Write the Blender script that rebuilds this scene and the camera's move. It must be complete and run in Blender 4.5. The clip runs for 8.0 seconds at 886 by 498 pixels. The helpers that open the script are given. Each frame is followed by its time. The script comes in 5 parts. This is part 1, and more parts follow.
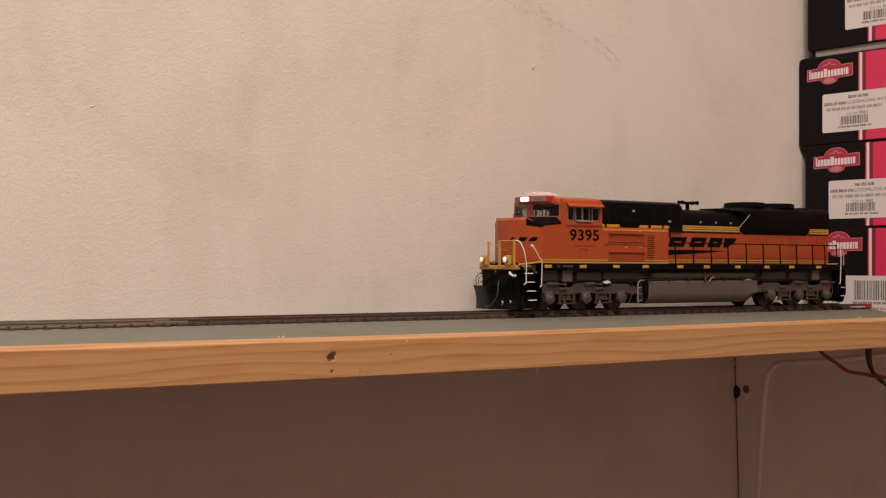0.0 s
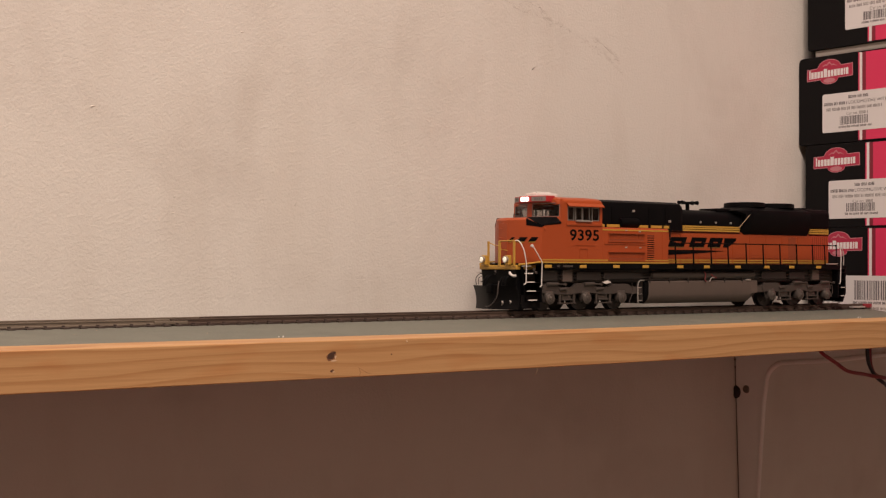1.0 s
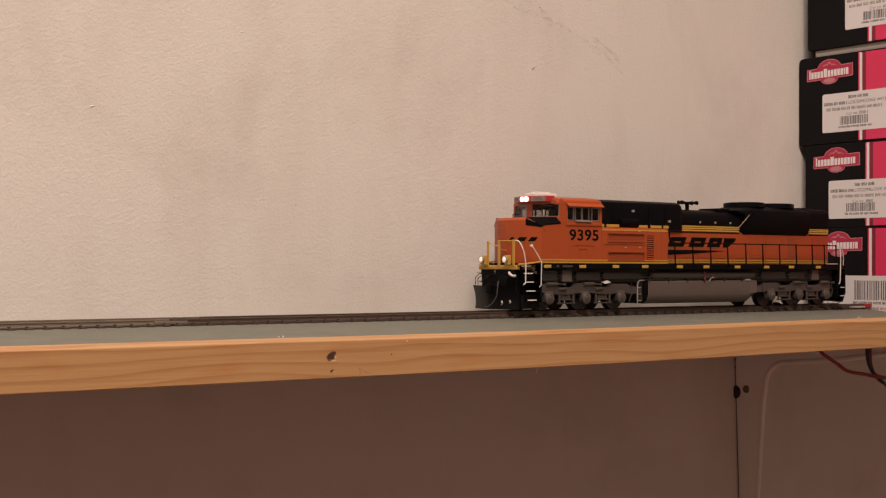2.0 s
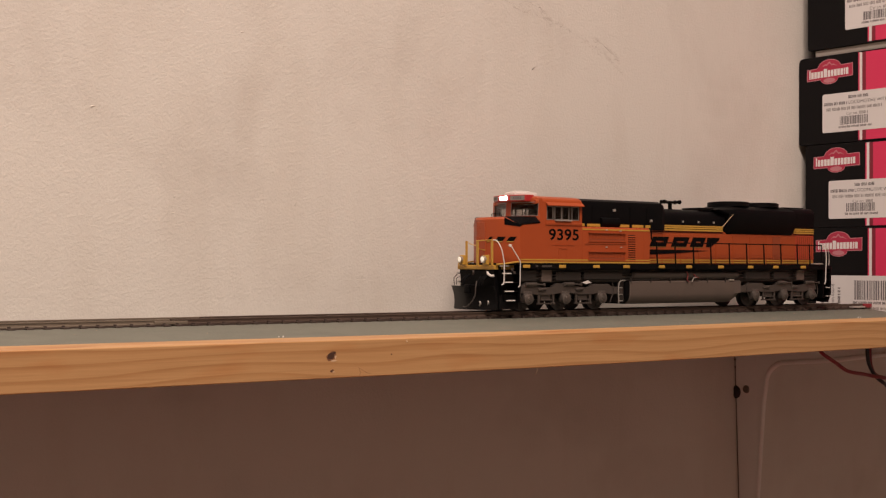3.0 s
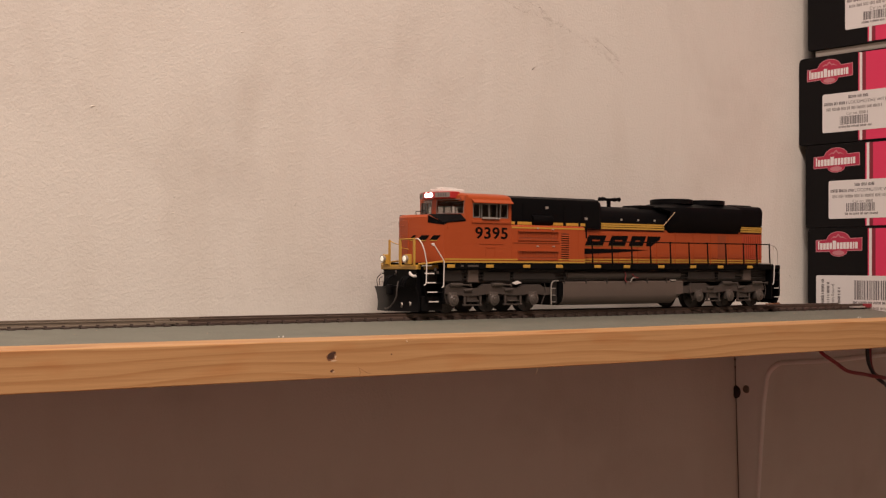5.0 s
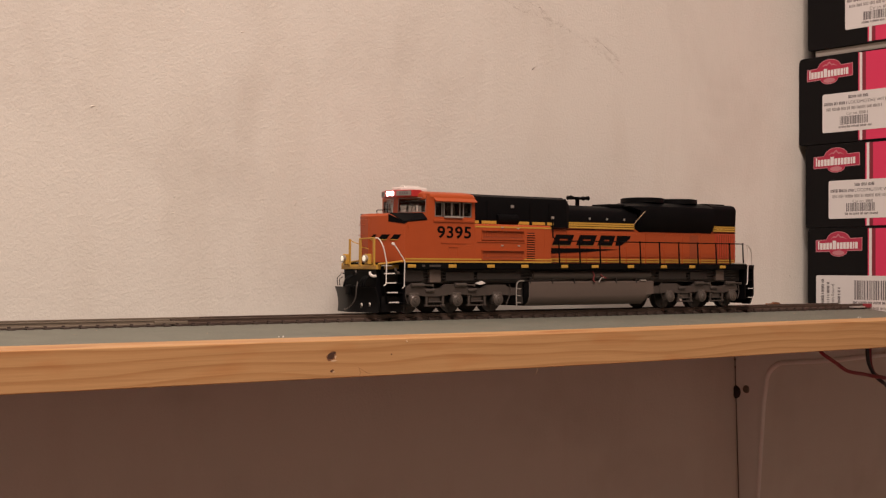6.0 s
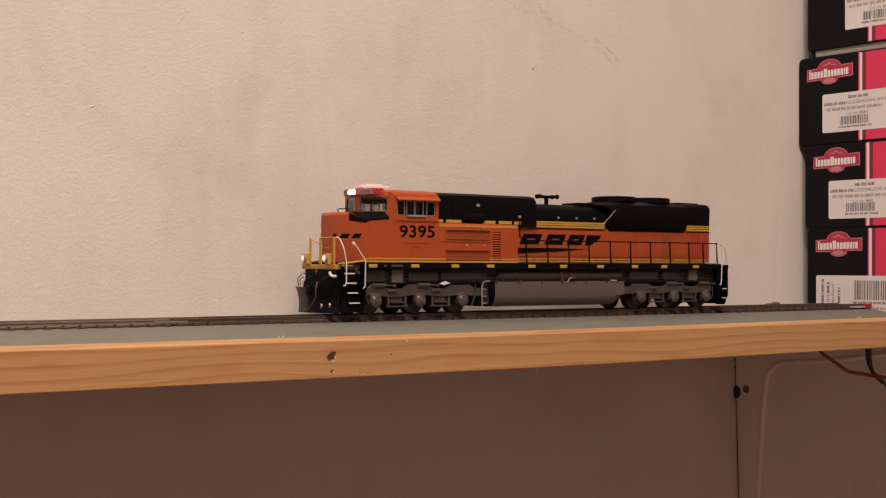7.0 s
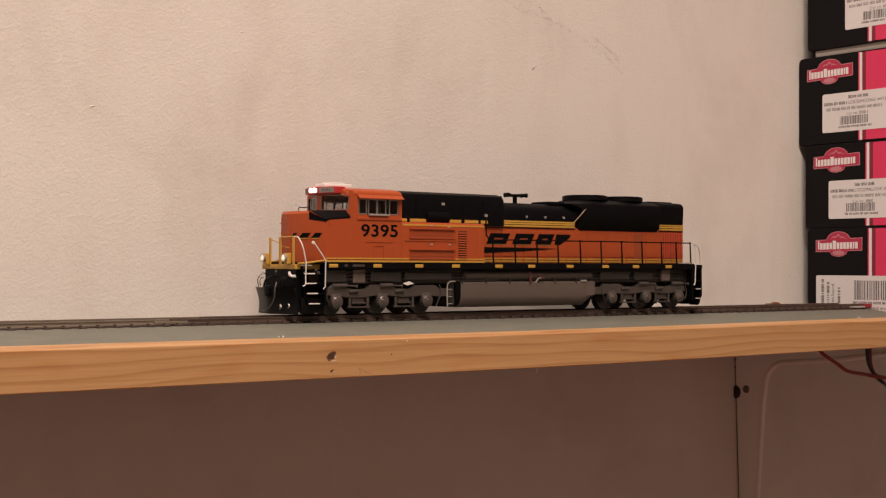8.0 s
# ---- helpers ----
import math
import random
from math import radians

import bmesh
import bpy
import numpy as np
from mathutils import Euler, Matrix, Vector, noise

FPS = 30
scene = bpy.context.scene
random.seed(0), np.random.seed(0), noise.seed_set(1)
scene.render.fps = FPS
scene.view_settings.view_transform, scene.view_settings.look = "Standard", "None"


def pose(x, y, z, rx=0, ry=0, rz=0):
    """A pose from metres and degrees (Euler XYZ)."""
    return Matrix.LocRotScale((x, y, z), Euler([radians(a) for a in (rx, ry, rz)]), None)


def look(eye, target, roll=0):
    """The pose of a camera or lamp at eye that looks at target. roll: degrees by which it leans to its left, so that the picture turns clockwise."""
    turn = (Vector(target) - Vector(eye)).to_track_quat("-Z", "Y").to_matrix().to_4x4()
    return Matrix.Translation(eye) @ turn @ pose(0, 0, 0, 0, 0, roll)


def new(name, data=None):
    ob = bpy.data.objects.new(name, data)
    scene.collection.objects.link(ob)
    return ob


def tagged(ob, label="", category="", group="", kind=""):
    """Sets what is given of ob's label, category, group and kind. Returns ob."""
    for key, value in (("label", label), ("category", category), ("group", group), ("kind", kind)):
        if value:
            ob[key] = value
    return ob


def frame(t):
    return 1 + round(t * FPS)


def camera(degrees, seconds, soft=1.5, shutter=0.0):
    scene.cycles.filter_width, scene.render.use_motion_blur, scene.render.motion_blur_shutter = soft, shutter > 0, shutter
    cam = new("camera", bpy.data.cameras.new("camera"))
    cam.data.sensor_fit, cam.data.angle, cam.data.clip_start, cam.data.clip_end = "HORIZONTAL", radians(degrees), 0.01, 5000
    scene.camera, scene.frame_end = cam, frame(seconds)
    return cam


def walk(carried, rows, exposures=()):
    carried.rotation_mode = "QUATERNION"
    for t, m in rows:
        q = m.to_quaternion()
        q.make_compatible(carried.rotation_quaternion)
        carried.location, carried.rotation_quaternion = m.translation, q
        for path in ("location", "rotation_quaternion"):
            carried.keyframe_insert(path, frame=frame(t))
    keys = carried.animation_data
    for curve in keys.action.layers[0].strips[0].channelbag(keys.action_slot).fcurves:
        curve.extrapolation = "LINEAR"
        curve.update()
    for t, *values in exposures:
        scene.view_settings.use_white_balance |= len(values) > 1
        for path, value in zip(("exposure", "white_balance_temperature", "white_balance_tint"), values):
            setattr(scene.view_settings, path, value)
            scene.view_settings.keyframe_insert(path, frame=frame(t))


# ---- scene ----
# A scale-model diesel locomotive (1:87) runs along a wall shelf past a stack of boxes.
# Lengths in the helpers are millimetres above the rail head; Z0 is the rail head's height over the floor.
MM = 0.001
Z0 = 1.25

# ---- camera ----
cam = camera(35.47, 8.0, soft=1.25)
EYE = (-0.2057, -0.5125, Z0 + 0.0217)
YAW, PITCH, ROLL = -0.64613, 0.011765, 0.20
AIM = (EYE[0] - math.sin(YAW) * math.cos(PITCH), EYE[1] + math.cos(YAW) * math.cos(PITCH), EYE[2] + math.sin(PITCH))
walk(cam, [(0.0, look(EYE, AIM, ROLL)), (8.0, look(EYE, AIM, ROLL))],
     [(0.0, -0.09), (4.5, -0.08), (6.5, -0.05), (7.3, -0.02), (8.0, 0.0)])

# ---- light: one warm unseen overhead lamp, lengthened to soften shadows, in a closed room ----
world = bpy.data.worlds.new("world")
scene.world = world
world.use_nodes = True
world.node_tree.nodes["Background"].inputs[0].default_value = (0.10, 0.075, 0.055, 1)
world.node_tree.nodes["Background"].inputs[1].default_value = 0.2


overhead_light = bpy.data.lights.new("ceiling_light", "AREA")
overhead_light.shape, overhead_light.size, overhead_light.size_y = "RECTANGLE", 0.22, 1.0
overhead_light.energy, overhead_light.color = 31.0, (1.0, 0.795, 0.695)
new("ceiling_light", overhead_light).matrix_world = look((-0.18, -0.80, 2.36), (-0.18, -0.75, 0.0))


# ---- materials ----
def material(name, colour, rough=0.5, metal=0.0, vary=0.12, scale=60.0, bump=0.0, bump_scale=400.0, fine=900.0, spec=0.5, emit=None, coat=0.0):
    """A painted or bare surface with two scales of variation in object space."""
    m = bpy.data.materials.new(name)
    m.use_nodes = True
    nt = m.node_tree
    b = nt.nodes["Principled BSDF"]
    b.inputs["Roughness"].default_value = rough
    b.inputs["Metallic"].default_value = metal
    b.inputs["Specular IOR Level"].default_value = spec
    b.inputs["Coat Weight"].default_value = coat
    co = nt.nodes.new("ShaderNodeTexCoord")
    n1 = nt.nodes.new("ShaderNodeTexNoise")
    n1.inputs["Scale"].default_value, n1.inputs["Detail"].default_value = scale, 4
    n2 = nt.nodes.new("ShaderNodeTexNoise")
    n2.inputs["Scale"].default_value, n2.inputs["Detail"].default_value = fine, 2
    nt.links.new(co.outputs["Object"], n1.inputs["Vector"])
    nt.links.new(co.outputs["Object"], n2.inputs["Vector"])
    mix = nt.nodes.new("ShaderNodeMix")
    mix.data_type = "RGBA"
    mix.inputs["A"].default_value = (*[c * (1 - vary) for c in colour], 1)
    mix.inputs["B"].default_value = (*[min(1, c * (1 + vary)) for c in colour], 1)
    add = nt.nodes.new("ShaderNodeMath")
    add.operation = "MULTIPLY_ADD"
    add.inputs[1].default_value = 0.35
    nt.links.new(n2.outputs["Fac"], add.inputs[0])
    sub = nt.nodes.new("ShaderNodeMath")
    sub.operation = "MULTIPLY"
    sub.inputs[1].default_value = 0.65
    nt.links.new(n1.outputs["Fac"], sub.inputs[0])
    nt.links.new(sub.outputs[0], add.inputs[2])
    nt.links.new(add.outputs[0], mix.inputs["Factor"])
    nt.links.new(mix.outputs["Result"], b.inputs["Base Color"])
    if bump:
        n3 = nt.nodes.new("ShaderNodeTexNoise")
        n3.inputs["Scale"].default_value, n3.inputs["Detail"].default_value = bump_scale, 3
        nt.links.new(co.outputs["Object"], n3.inputs["Vector"])
        bp = nt.nodes.new("ShaderNodeBump")
        bp.inputs["Strength"].default_value, bp.inputs["Distance"].default_value = bump, 0.0006
        nt.links.new(n3.outputs["Fac"], bp.inputs["Height"])
        nt.links.new(bp.outputs[0], b.inputs["Normal"])
    if emit:
        b.inputs["Emission Color"].default_value = (*emit[0], 1)
        b.inputs["Emission Strength"].default_value = emit[1]
    return m


def plaster_material():
    """Rolled off-white wall paint: orange-peel bumps of two to three millimetres, faint smudges."""
    m = bpy.data.materials.new("wall_paint")
    m.use_nodes = True
    nt = m.node_tree
    b = nt.nodes["Principled BSDF"]
    b.inputs["Roughness"].default_value = 0.62
    b.inputs["Specular IOR Level"].default_value = 0.25
    co = nt.nodes.new("ShaderNodeTexCoord")

    def noise_node(scale, detail, rough=0.5, dist=0.0):
        n = nt.nodes.new("ShaderNodeTexNoise")
        n.inputs["Scale"].default_value, n.inputs["Detail"].default_value = scale, detail
        n.inputs["Roughness"].default_value, n.inputs["Distortion"].default_value = rough, dist
        nt.links.new(co.outputs["Object"], n.inputs["Vector"])
        return n

    smudge = noise_node(14, 3, 0.6, 0.4)
    ramp = nt.nodes.new("ShaderNodeValToRGB")
    ramp.color_ramp.elements[0].position, ramp.color_ramp.elements[0].color = 0.25, (0.62, 0.585, 0.53, 1)
    ramp.color_ramp.elements[1].position, ramp.color_ramp.elements[1].color = 0.50, (0.69, 0.662, 0.605, 1)
    nt.links.new(smudge.outputs["Fac"], ramp.inputs[0])
    # long faint upright stains left by the roller
    mp = nt.nodes.new("ShaderNodeMapping")
    mp.inputs["Scale"].default_value = (1.0, 1.0, 0.28)
    nt.links.new(co.outputs["Object"], mp.inputs["Vector"])
    streak = nt.nodes.new("ShaderNodeTexNoise")
    streak.inputs["Scale"].default_value, streak.inputs["Detail"].default_value = 38, 4
    streak.inputs["Distortion"].default_value = 0.6
    nt.links.new(mp.outputs[0], streak.inputs["Vector"])
    sr = nt.nodes.new("ShaderNodeValToRGB")
    sr.color_ramp.elements[0].position, sr.color_ramp.elements[0].color = 0.28, (0.96, 0.95, 0.94, 1)
    sr.color_ramp.elements[1].position, sr.color_ramp.elements[1].color = 0.52, (1.0, 1.0, 1.0, 1)
    nt.links.new(streak.outputs["Fac"], sr.inputs[0])
    stain = nt.nodes.new("ShaderNodeMix")
    stain.data_type, stain.blend_type = "RGBA", "MULTIPLY"
    stain.inputs["Factor"].default_value = 1.0
    nt.links.new(ramp.outputs[0], stain.inputs["A"])
    nt.links.new(sr.outputs[0], stain.inputs["B"])
    nt.links.new(stain.outputs["Result"], b.inputs["Base Color"])
    peel = noise_node(880, 2, 0.55, 0.1)
    swell = noise_node(260, 2)
    add = nt.nodes.new("ShaderNodeMath")
    add.operation = "MULTIPLY_ADD"
    add.inputs[1].default_value = 0.5
    nt.links.new(swell.outputs["Fac"], add.inputs[0])
    nt.links.new(peel.outputs["Fac"], add.inputs[2])
    bp = nt.nodes.new("ShaderNodeBump")
    bp.inputs["Strength"].default_value, bp.inputs["Distance"].default_value = 0.26, 0.0008
    nt.links.new(add.outputs[0], bp.inputs["Height"])
    nt.links.new(bp.outputs[0], b.inputs["Normal"])
    return m


def pine_material():
    """Planed pine edging with long wavering grain, in object space."""
    m = bpy.data.materials.new("pine")
    m.use_nodes = True
    nt = m.node_tree
    b = nt.nodes["Principled BSDF"]
    b.inputs["Roughness"].default_value = 0.5
    b.inputs["Specular IOR Level"].default_value = 0.35
    co = nt.nodes.new("ShaderNodeTexCoord")
    mp = nt.nodes.new("ShaderNodeMapping")
    mp.inputs["Scale"].default_value = (0.20, 0.6, 1.0)
    nt.links.new(co.outputs["Object"], mp.inputs["Vector"])
    warp = nt.nodes.new("ShaderNodeTexNoise")
    warp.inputs["Scale"].default_value, warp.inputs["Detail"].default_value = 130, 2
    nt.links.new(mp.outputs[0], warp.inputs["Vector"])
    wave = nt.nodes.new("ShaderNodeTexWave")
    wave.wave_type, wave.bands_direction, wave.wave_profile = "BANDS", "Z", "SAW"
    wave.inputs["Scale"].default_value, wave.inputs["Distortion"].default_value = 84, 9.5
    wave.inputs["Detail"].default_value, wave.inputs["Detail Scale"].default_value = 1.2, 0.55
    nt.links.new(mp.outputs[0], wave.inputs["Vector"])
    ramp = nt.nodes.new("ShaderNodeValToRGB")
    e = ramp.color_ramp.elements
    e[0].position, e[0].color = 0.0, (0.495, 0.290, 0.127, 1)
    e[1].position, e[1].color = 1.0, (0.45, 0.252, 0.106, 1)
    for at, c in ((0.62, (0.475, 0.272, 0.117, 1)), (0.91, (0.405, 0.215, 0.086, 1))):
        n = e.new(at)
        n.color = c
    nt.links.new(wave.outputs["Fac"], ramp.inputs[0])
    # fine fibres and a few warm patches
    fmap = nt.nodes.new("ShaderNodeMapping")
    fmap.inputs["Scale"].default_value = (0.02, 1.0, 1.0)
    nt.links.new(co.outputs["Object"], fmap.inputs["Vector"])
    fibre = nt.nodes.new("ShaderNodeTexNoise")
    fibre.inputs["Scale"].default_value, fibre.inputs["Detail"].default_value = 1500, 3
    nt.links.new(fmap.outputs[0], fibre.inputs["Vector"])
    mixf = nt.nodes.new("ShaderNodeMix")
    mixf.data_type, mixf.blend_type = "RGBA", "MULTIPLY"
    mixf.inputs["Factor"].default_value = 0.35
    fr = nt.nodes.new("ShaderNodeValToRGB")
    fr.color_ramp.elements[0].position, fr.color_ramp.elements[0].color = 0.3, (0.72, 0.66, 0.6, 1)
    fr.color_ramp.elements[1].position, fr.color_ramp.elements[1].color = 0.6, (1.05, 1.05, 1.05, 1)
    nt.links.new(fibre.outputs["Fac"], fr.inputs[0])
    nt.links.new(ramp.outputs[0], mixf.inputs["A"])
    nt.links.new(fr.outputs[0], mixf.inputs["B"])
    mixw = nt.nodes.new("ShaderNodeMix")
    mixw.data_type, mixw.blend_type = "RGBA", "MULTIPLY"
    wr = nt.nodes.new("ShaderNodeValToRGB")
    wr.color_ramp.elements[0].position, wr.color_ramp.elements[0].color = 0.55, (0, 0, 0, 1)
    wr.color_ramp.elements[1].position, wr.color_ramp.elements[1].color = 0.75, (0.8, 0.8, 0.8, 1)
    nt.links.new(warp.outputs["Fac"], wr.inputs[0])
    nt.links.new(wr.outputs[0], mixw.inputs["Factor"])
    nt.links.new(mixf.outputs["Result"], mixw.inputs["A"])
    mixw.inputs["B"].default_value = (0.9, 0.72, 0.6, 1)
    nt.links.new(mixw.outputs["Result"], b.inputs["Base Color"])
    bp = nt.nodes.new("ShaderNodeBump")
    bp.inputs["Strength"].default_value, bp.inputs["Distance"].default_value = 0.2, 0.0002
    nt.links.new(fibre.outputs["Fac"], bp.inputs["Height"])
    nt.links.new(bp.outputs[0], b.inputs["Normal"])
    return m


PLASTER = plaster_material()
PINE = pine_material()
CEILING_WHITE = material("ceiling_white", (0.78, 0.76, 0.72), 0.8, bump=0.2)
# unseen floor: red-brown chosen for the light it throws under the shelf
BOUNCE_FLOOR = material("bounce_floor_brown", (0.24, 0.070, 0.054), 0.95, vary=0.3, bump=0.6)
GREY_PAINT = material("grey_green_paint", (0.128, 0.133, 0.106), 0.65, vary=0.34, scale=70, bump=0.45, bump_scale=900)
BOARD = material("raw_board", (0.36, 0.25, 0.15), 0.75, vary=0.2)
CHIP = material("pale_splinter", (0.62, 0.45, 0.28), 0.7)
HOLE = material("dark_knot", (0.06, 0.026, 0.013), 0.8)
CRACK = material("paint_scuff", (0.50, 0.455, 0.41), 0.8)
BRACKET_PAINT = material("cream_enamel", (0.80, 0.80, 0.78), 0.5, metal=0.1, vary=0.08)
SCREW = material("dull_screw", (0.16, 0.14, 0.12), 0.45, metal=0.7)
RED_WIRE = material("red_wire", (0.24, 0.012, 0.022), 0.4)
BLACK_WIRE = material("black_wire", (0.012, 0.012, 0.016), 0.4)
RAIL = material("weathered_rail", (0.165, 0.132, 0.098), 0.5, metal=0.0, vary=0.25, scale=90)
RAIL_BROWN = material("rust_brown_rail", (0.085, 0.057, 0.043), 0.5, metal=0.15, vary=0.3, scale=90)
PLOUGH = material("plough_black", (0.0045, 0.0043, 0.0047), 0.42, vary=0.3, scale=300, spec=0.13)
JOURNAL = material("journal_grey", (0.098, 0.083, 0.073), 0.3, metal=0.3)
DULL_RED = material("dull_red", (0.20, 0.035, 0.035), 0.5)
TIE = material("brown_tie", (0.046, 0.030, 0.023), 0.75, vary=0.3, scale=150)
BOX_BLACK = material("black_card", (0.0062, 0.0056, 0.0062), 0.5, vary=0.2, spec=0.12)
CHIP_BROWN = material("brown_chip", (0.20, 0.085, 0.04), 0.6)
BOARD_GREY = material("number_board_grey", (0.20, 0.185, 0.17), 0.5)
BOX_RED = material("crimson_card", (0.64, 0.030, 0.105), 0.45, vary=0.06)
BOX_DARKRED = material("dark_crimson_ink", (0.20, 0.012, 0.03), 0.5)
BOX_WHITE = material("white_ink", (0.72, 0.70, 0.70), 0.5)
BOX_PINK = material("pale_pink_ink", (0.50, 0.20, 0.23), 0.5)
EMBLEM_RED = material("emblem_red_ink", (0.40, 0.020, 0.062), 0.5)
PAPER = material("label_paper", (0.67, 0.65, 0.645), 0.6, vary=0.04)
INK = material("label_ink", (0.11, 0.10, 0.105), 0.6)
INK_PALE = material("label_ink_pale", (0.24, 0.225, 0.22), 0.6)
FOAM = material("packing_foam", (0.34, 0.31, 0.28), 0.8)
ORANGE = material("orange_paint", (0.36, 0.066, 0.017), 0.42, vary=0.07, scale=120, spec=0.4)
BLACK = material("black_paint", (0.0030, 0.0029, 0.0034), 0.5, vary=0.25, spec=0.09)
ORANGE_DULL = material("dull_orange_paint", (0.27, 0.055, 0.018), 0.5, vary=0.1)
LOUVRE_DARK = material("louvre_shadow_paint", (0.085, 0.017, 0.009), 0.6)
ORANGE_RED = material("red_orange_paint", (0.40, 0.052, 0.022), 0.45, vary=0.1)
YELLOW = material("yellow_paint", (0.50, 0.285, 0.045), 0.45, vary=0.08)
GOLD = material("dull_gold_paint", (0.20, 0.105, 0.025), 0.5)
TRUCK = material("grey_brown_plastic", (0.060, 0.049, 0.043), 0.34, vary=0.2, scale=200)
TANK = material("tank_grey", (0.118, 0.091, 0.077), 0.5, vary=0.12, scale=120)
UNDER = material("dark_underframe", (0.026, 0.022, 0.020), 0.5, vary=0.3, scale=200)
WHITE_WIRE = material("white_handrail", (0.70, 0.66, 0.62), 0.5)
STEEL = material("wheel_steel", (0.035, 0.031, 0.029), 0.35, metal=0.5)
BRIGHT = material("bright_metal", (0.55, 0.52, 0.48), 0.3, metal=0.6)
SILVER = material("window_frame_grey", (0.22, 0.20, 0.185), 0.4, metal=0.3)
INTERIOR = material("cab_interior", (0.22, 0.18, 0.155), 0.7)
LAMP = material("lit_lens", (0.9, 0.85, 0.8), 0.3, emit=((1.0, 0.93, 0.82), 5.0))
DITCH = material("ditch_lens", (0.9, 0.85, 0.75), 0.3, emit=((1.0, 0.88, 0.66), 0.5))
# housing red, brightened so the colour holds the headlight's glow too
RED_GLOW_PAINT = material("red_housing_with_glow", (0.42, 0.030, 0.030), 0.35)
GLASS = bpy.data.materials.new("window_glass")
GLASS.use_nodes = True
_g = GLASS.node_tree.nodes["Principled BSDF"]
_g.inputs["Base Color"].default_value = (0.62, 0.60, 0.58, 1)
_g.inputs["Roughness"].default_value = 0.08
_g.inputs["Transmission Weight"].default_value = 1.0
_g.inputs["IOR"].default_value = 1.2


# ---- mesh helpers (millimetres) ----
def quads(bm, rings, closed_ring=True, caps=True):
    """Skin a list of equal rings of points."""
    vs = [[bm.verts.new(p) for p in r] for r in rings]
    n = len(rings[0])
    for a, b in zip(vs, vs[1:]):
        for i in range(n if closed_ring else n - 1):
            j = (i + 1) % n
            bm.faces.new((a[i], a[j], b[j], b[i]))
    if caps:
        bm.faces.new(list(reversed(vs[0])))
        bm.faces.new(vs[-1])
    return vs


def box(bm, x0, x1, y0, y1, z0, z1, bevel=0.0):
    ring = lambda z: [(x0, y0, z), (x1, y0, z), (x1, y1, z), (x0, y1, z)]
    vs = quads(bm, [ring(z0), ring(z1)])
    if bevel:
        flat = {v for r in vs for v in r}
        es = [e for e in bm.edges if e.verts[0] in flat and e.verts[1] in flat]
        bmesh.ops.bevel(bm, geom=es, offset=bevel, segments=2, affect="EDGES", profile=0.5)


def prism(bm, pts, axis, a, b, bevel=0.0):
    """Extrude a polygon of the other two axes along axis from a to b."""
    def place(p, k):
        if axis == "x":
            return (k, p[0], p[1])
        return (p[0], k, p[1]) if axis == "y" else (p[0], p[1], k)
    vs = quads(bm, [[place(p, a) for p in pts], [place(p, b) for p in pts]])
    if bevel:
        flat = {v for r in vs for v in r}
        es = [e for e in bm.edges if e.verts[0] in flat and e.verts[1] in flat]
        bmesh.ops.bevel(bm, geom=es, offset=bevel, segments=2, affect="EDGES", profile=0.5)


def rod(bm, p0, p1, r, n=10, r1=None):
    p0, p1 = Vector(p0), Vector(p1)
    d = (p1 - p0).normalized()
    u = d.orthogonal().normalized()
    w = d.cross(u)
    ring = lambda c, q: [c + (u * math.cos(2 * math.pi * i / n) + w * math.sin(2 * math.pi * i / n)) * q for i in range(n)]
    quads(bm, [ring(p0, r), ring(p1, r if r1 is None else r1)])


def tube(bm, pts, r, n=8):
    """A bent wire through the points."""
    pts = [Vector(p) for p in pts]
    rings, u = [], None
    for i, p in enumerate(pts):
        d = (pts[min(i + 1, len(pts) - 1)] - pts[max(i - 1, 0)]).normalized()
        u = d.orthogonal().normalized() if u is None else (u - d * u.dot(d)).normalized()
        w = d.cross(u)
        rings.append([p + (u * math.cos(2 * math.pi * k / n) + w * math.sin(2 * math.pi * k / n)) * r for k in range(n)])
    quads(bm, rings)


def smooth_path(pts, steps=6):
    """Catmull-Rom points through pts."""
    pts = [Vector(p) for p in pts]
    ext = [pts[0] * 2 - pts[1]] + pts + [pts[-1] * 2 - pts[-2]]
    out = []
    for i in range(1, len(ext) - 2):
        a, b, c, d = ext[i - 1:i + 3]
        for k in range(steps):
            t = k / steps
            out.append(0.5 * (2 * b + (c - a) * t + (2 * a - 5 * b + 4 * c - d) * t * t + (3 * b - a - 3 * c + d) * t ** 3))
    return out + [pts[-1]]


def finish(name, bm, mat, sharp=35):
    """A mesh in metres, smooth but for edges sharper than so many degrees."""
    bmesh.ops.recalc_face_normals(bm, faces=bm.faces)
    for f in bm.faces:
        f.smooth = True
    for e in bm.edges:
        areas = sorted(f.calc_area() for f in e.link_faces)
        if len(areas) != 2 or e.calc_face_angle(3.2) > radians(sharp) or areas[1] > 12 * areas[0]:
            e.smooth = False
    bmesh.ops.scale(bm, vec=(MM, MM, MM), verts=bm.verts)
    me = bpy.data.meshes.new(name)
    bm.to_mesh(me)
    bm.free()
    me.materials.append(mat)
    return me


def part(name, bm, mat, parent, label="", at=None):
    ob = new(name, finish(name, bm, mat))
    ob.parent = parent
    if at:
        ob.location = Vector(at) * MM
    return tagged(ob, label)


def thing(name, bm, mat, label, category, group="", kind="", at=(0, 0, 0)):
    """A top-level mesh thing; at: millimetres, z from the rail head."""
    ob = new(name, finish(name, bm, mat))
    ob.location = (at[0] * MM, at[1] * MM, at[2] * MM + Z0)
    return tagged(ob, label, category, group, kind)


